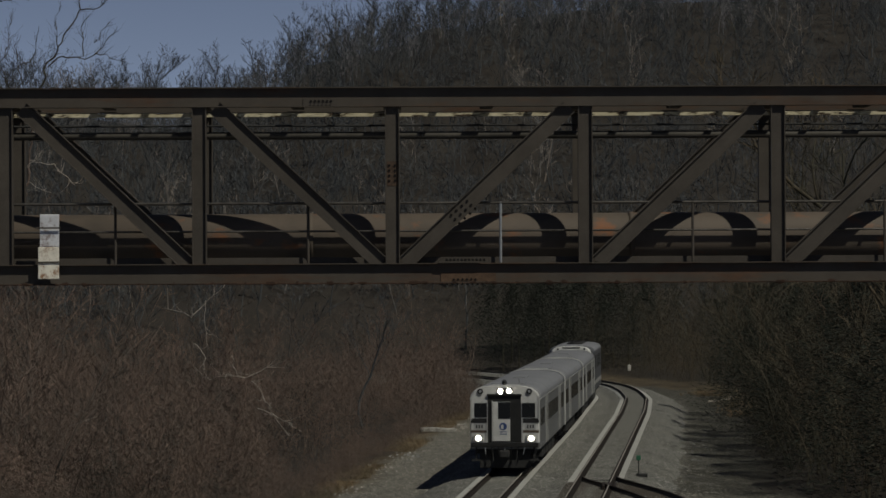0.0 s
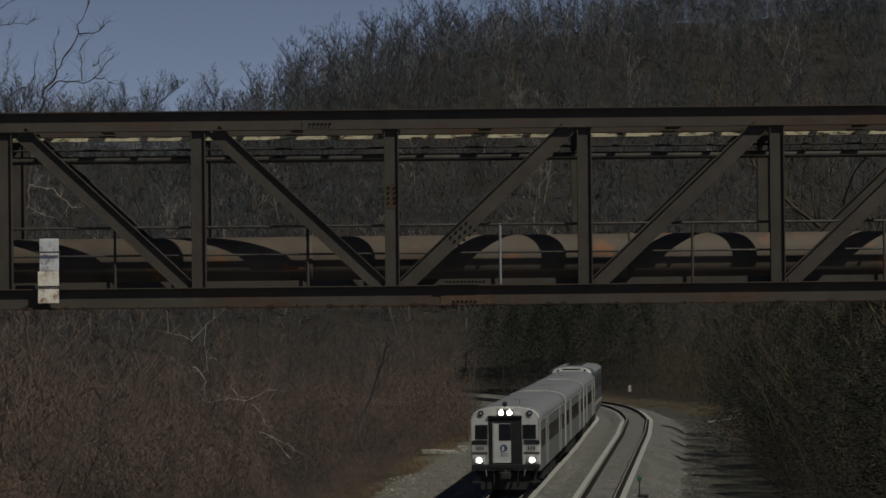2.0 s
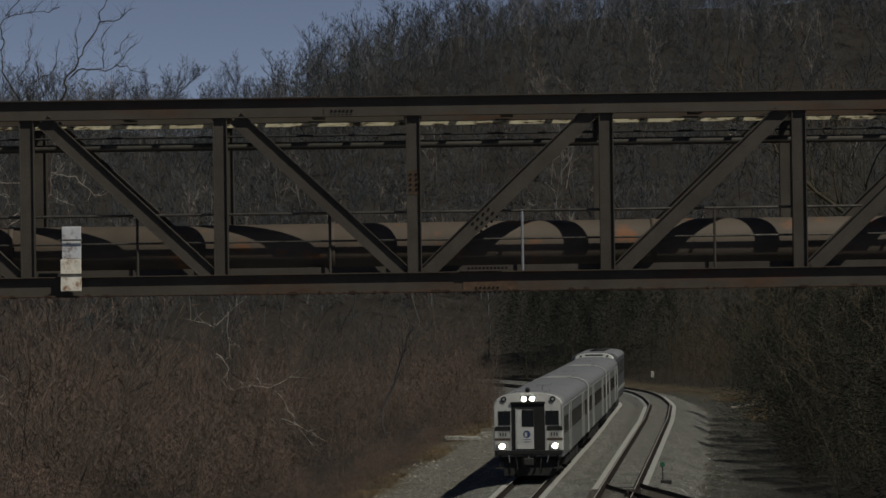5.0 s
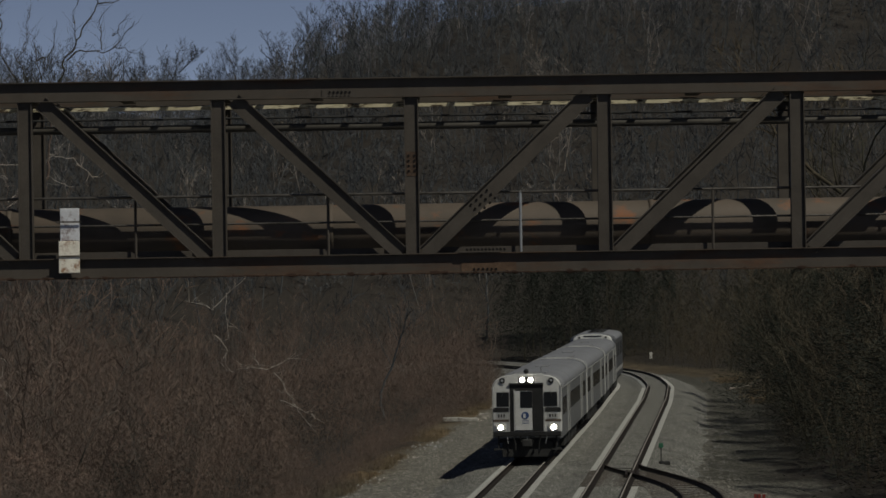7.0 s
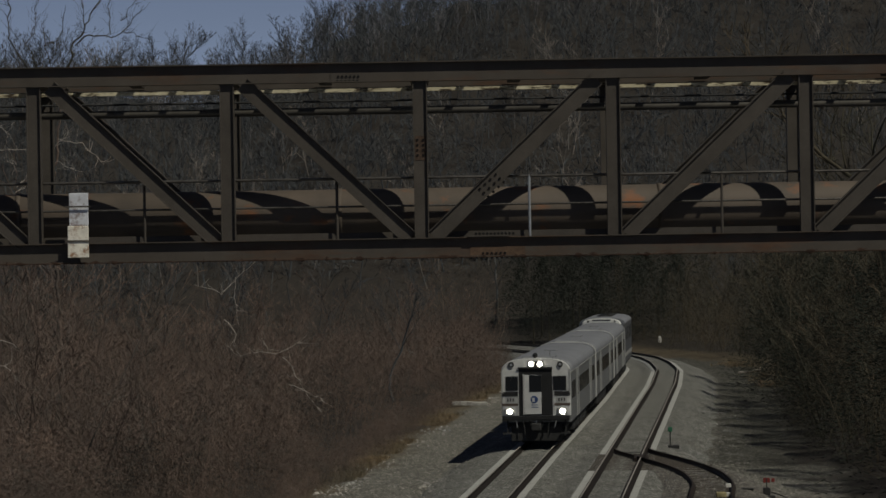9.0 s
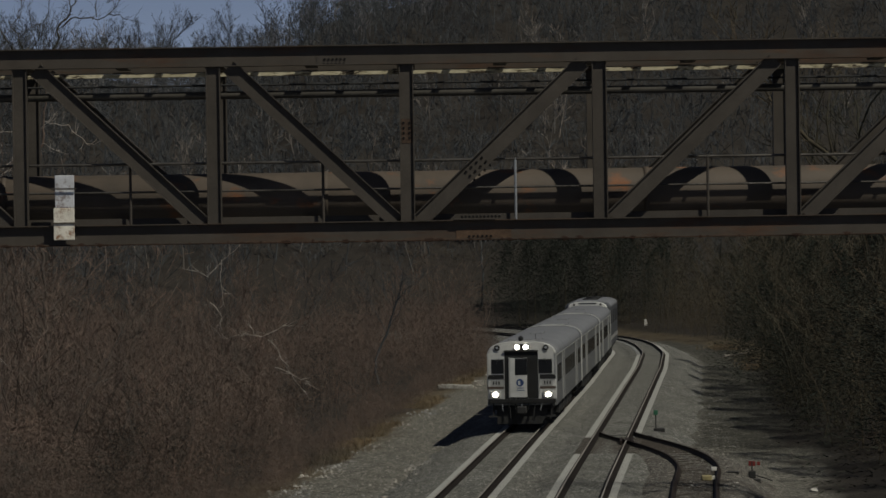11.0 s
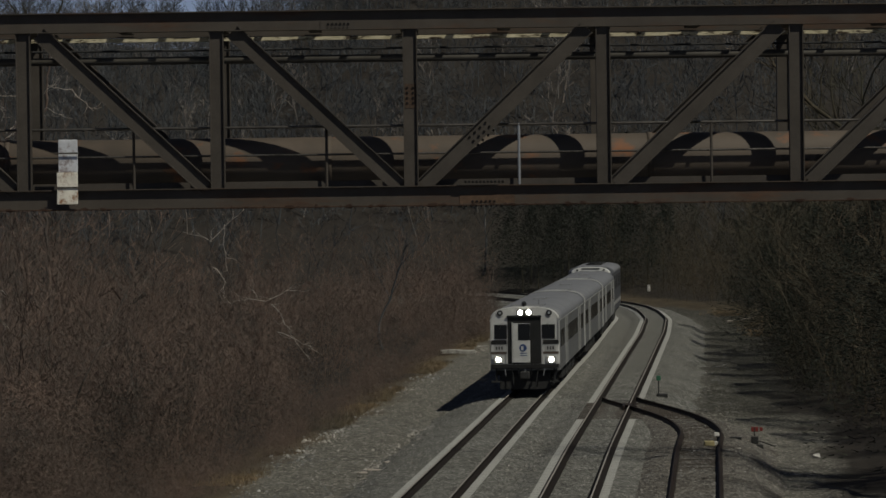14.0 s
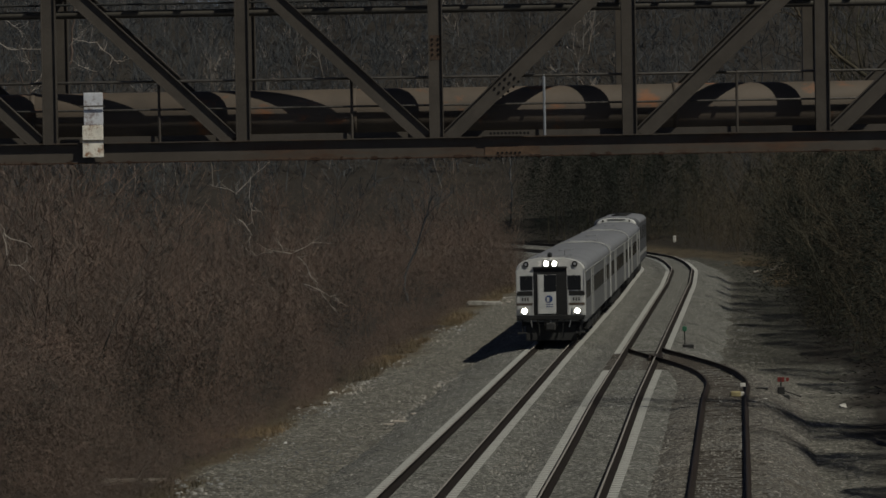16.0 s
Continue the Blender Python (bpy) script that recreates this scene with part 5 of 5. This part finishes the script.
part("head", soft_box(-0.1, 0.1, -0.06, 0.06, 0.8, 1.02, 0.02), GREEN, mark, "dull green marker head")
part("foot", soft_box(-0.1, 0.4, -0.2, 0.2, 0.0, 0.2, 0.04), BLACK, mark)

# white post beyond the curve
mile = empty("mile_post", place(25.9, 376.0), "short white painted post beside the line", "post")
part("post", soft_box(-0.17, 0.17, -0.12, 0.12, 0.0, 0.72, 0.05), WHITE, mile)
part("foot", soft_box(-0.12, 0.12, -0.1, 0.1, -0.3, 0.02, 0.02), BLACK, mile)

# concrete slab and the log on the west verge
slab = empty("concrete_slab", Matrix.Translation((2.5, 210.0, ground_z(2.5, 210.0))) @ pose(0, 0, 0, 0, 2, 4), "broken grey concrete slab lying on the verge", "slab")
bm = soft_box(-1.08, 1.08, -0.5, 0.5, 0.0, 0.24, 0.05)
bmesh.ops.subdivide_edges(bm, edges=bm.edges[:], cuts=2, use_grid_fill=True)
for vert in bm.verts:
    vert.co += Vector((0.10, 0.08, 0.06)) * noise.noise(vert.co * 2.3) * (1 if vert.co.z > 0.05 else 0.4)
part("slab", bm, paint("stained_slab_concrete", (0.33, 0.32, 0.295), 0.95, 0.0, 0.45, scale=2.2, grain=12), slab)
part("lifting_loop", rod(bmesh.new(), (-0.6, -0.1, 0.3), (-0.5, 0.1, 0.36), 0.02), RAIL_SIDE, slab)
log = empty("fallen_log", Matrix.Translation((-9.3, 99.8, ground_z(-9.3, 99.8) + 0.06)), "weathered pale log lying at the brush's edge", "log")
bm = bmesh.new()
bmesh.ops.create_cone(bm, cap_ends=True, segments=9, radius1=0.11, radius2=0.07, depth=1.9, matrix=pose(0, 0, 0, 0, 90, 4))
part("stem", bm, PALE_BARK, log)
bm = bmesh.new()
bmesh.ops.create_cone(bm, cap_ends=True, segments=6, radius1=0.035, radius2=0.012, depth=0.6, matrix=pose(0.2, 0.1, 0.22, 20, 30, 0))
part("stub", bm, PALE_BARK, log)


bag = empty("plastic_bag", place(14.75, 124.5), "crumpled white plastic bag lying on the verge", "litter")
bm = bmesh.new()
bmesh.ops.create_icosphere(bm, subdivisions=2, radius=0.16)
for vert in bm.verts:
    vert.co *= 1 + 0.7 * noise.noise(vert.co * 9)
    vert.co.z = max(0.0, vert.co.z * 0.6 + 0.05)
part("sheet", bm, WHITE, bag)
for k, (x, y, turn, long) in enumerate(((-0.9, 122.5, 35, 0.9), (-1.5, 118.6, 10, 0.7), (-2.0, 117.4, 70, 0.6))):
    board = empty("broken_board", Matrix.Translation((x, y, ground_z(x, y) + 0.16)) @ pose(0, 0, 0, 4, 3, turn), "weathered pale broken board lying on the gravel", "board")
    part("board", soft_box(-long / 2, long / 2, -0.08, 0.08, 0.0, 0.05, 0.01), PALE_BARK, board)


branch = empty("fallen_branch", place(26.0, 268.0, 0.05), "pale curved fallen branch at the foot of the bank", "branch")
way = [(-1.3, 0.0, 0.0), (-0.5, 0.1, 0.08), (0.3, 0.0, 0.20), (0.9, -0.1, 0.42), (1.3, -0.1, 0.72)]
bm = bmesh.new()
for k, (a, b) in enumerate(zip(way, way[1:])):
    rod(bm, a, b, 0.085 - 0.015 * k, 7)
part("stem", bm, PALE_BARK, branch)
part("twig", rod(bmesh.new(), (0.3, 0.0, 0.2), (0.8, 0.3, 0.75), 0.025, 5), PALE_BARK, branch)


# loose stones on the verges
def stones(name, spots, mat, label):
    r = random.Random(11)
    base = bmesh.new()
    bmesh.ops.create_cone(base, cap_ends=False, segments=4, radius1=1.0, radius2=0.45, depth=1.1)
    bmesh.ops.contextual_create(base, geom=[e for e in base.edges if all(v.co.z > 0 for v in e.verts)])
    bmesh.ops.triangulate(base, faces=base.faces[:])
    v0 = np.array([v.co[:] for v in base.verts])
    t0 = np.array([[v.index for v in f.verts] for f in base.faces])
    base.free()
    vs, ts = [], []
    for k, (x, y, s) in enumerate(spots):
        g = np.array([[r.uniform(0.6, 1.3) for _ in range(3)] for _ in v0])
        w = v0 * g * np.array([s, s * r.uniform(0.7, 1.3), s * 0.7])
        z = max(ground_z(x, y), bed_z(x, y))
        vs.append(w + np.array([x, y, z + s * 0.25]))
        ts.append(t0 + k * len(v0))
    tagged(new(name, tri_mesh(name, np.concatenate(vs), np.concatenate(ts), mat)), label, "stones", kind="stuff")


def bed_z(x, y):
    """Height of the stone bed's flanks."""
    a, b = west_x(y), east_x(y)
    z = -fall(y) + float(np.interp(x, [a - 4.0, a - 3.3, a - 2.55, a - 1.9, a - 1.34, b + 1.34, b + 1.9, b + 2.5, b + 3.3, b + 4.1], [-0.98, -0.72, -0.38, -0.27, -0.24, -0.24, -0.27, -0.40, -0.78, -1.05]))
    if y < 138:
        z = max(z, -fall(y) + float(np.interp(x - siding_x(y), [-2.6, -2.1, -1.5, -1.2, 1.3, 1.9, 2.6, 3.3], [-0.75, -0.36, -0.20, -0.17, -0.17, -0.33, -0.72, -1.2])))
    return z


r2 = random.Random(3)
heap, grit = [], []
for _ in range(1500):
    y = r2.uniform(92, 240)
    c = west_x(y) - 7.2 + r2.gauss(0, 0.45)
    if noise.noise(Vector((2, y * 0.09, 4))) > 0.0:
        heap.append((c, y, 0.025 + 0.085 * r2.random() ** 2))
for _ in range(260):
    y = r2.uniform(110, 146)
    if noise.noise(Vector((5, y * 0.3, 4))) > -0.1:
        heap.append((west_x(y) - 3.7 + r2.gauss(0, 0.30), y, 0.02 + 0.07 * r2.random() ** 2))
for _ in range(11500):
    y = 82 + 130 * r2.random() ** 1.6
    side = r2.random()
    if side < 0.42:
        x = west_x(y) - r2.uniform(1.5, 7.6)
    elif side < 0.58:
        x = (west_x(y) + east_x(y)) / 2 + r2.uniform(-0.7, 0.7)
    else:
        x = east_x(y) + (siding_x(y) - east_x(y) + r2.choice((r2.uniform(-0.6, 0.6), r2.uniform(1.0, 4.2), r2.uniform(1.0, 4.2), r2.uniform(-2.2, -1.0))) if y < 137 else r2.uniform(1.6, 5.5))
    grit.append((x, y, r2.uniform(0.018, 0.052)))
STONE = twig_material("pale_broken_stone", (0.10, 0.097, 0.09), (0.235, 0.228, 0.215), (0.50, 0.49, 0.47), 0.08, (1.08, 1.05, 1.0))
RUBBLE = twig_material("pale_rubble", (0.15, 0.143, 0.132), (0.36, 0.348, 0.325), (0.62, 0.60, 0.57), 0.08, (1.08, 1.02, 0.95))
stones("rubble_west", heap, RUBBLE, "pale broken stones along the verge")
stones("loose_ballast", grit, STONE, "loose grey stones scattered beside the tracks")


# dry grass on the verges
def tufts(spots):
    r = random.Random(17)
    v, t = [], []
    for x, y, h in spots:
        z = ground_z(x, y) - 0.02
        for _ in range(14):
            a, l = r.uniform(0, 6.283), r.uniform(0.5, 1.0) * h
            o = Vector((x + r.gauss(0, 0.12), y + r.gauss(0, 0.12), z))
            tip = o + Vector((math.cos(a) * l * 0.5, math.sin(a) * l * 0.5, l))
            s = Vector((math.sin(a), -math.cos(a), 0)) * 0.012
            n = len(v)
            v += [o - s, o + s, tip]
            t.append((n, n + 1, n + 2))
    return np.array([tuple(p) for p in v]), np.array(t)


STRAW = twig_material("dry_grass", (0.11, 0.09, 0.06), (0.225, 0.19, 0.13), (0.36, 0.31, 0.22))
spots = []
for _ in range(5200):
    y = r2.uniform(84, 300)
    if r2.random() < 0.7:
        x = west_x(y) - 7.4 - abs(r2.gauss(0, 0.9))
        if noise.noise(Vector((7, y * 0.07, 1))) < 0.0:
            continue
    else:
        x = east_x(y) + 7.8 + r2.gauss(0, 0.9)
        if y < 225 or noise.noise(Vector((3, y * 0.06, 8))) < 0.05:
            continue
    spots.append((x, y, r2.uniform(0.15, 0.45)))
v, t = tufts(spots)
tagged(new("dry_grass", tri_mesh("dry_grass", v, t, STRAW)), "straw-coloured dry grass along the verges", "grass", kind="stuff")
bush = empty("dry_bush", place(19.4, 177.0, -0.03), "straw-coloured dry bush at the foot of the bank", "bush")
v, t = tangle(99, 420, 0.12, 0.6)
ob = new("stalks", tri_mesh("stalks", v * np.array((1.1, 1.1, 1.5)), t, STRAW))
ob.parent = bush

lay_ties(west_track, west_x, 62, 440, TIE)
lay_ties(east_track, east_x, 62, 136.3, TIE)
lay_ties(east_track, east_x, 147.5, 440, TIE, single=170)
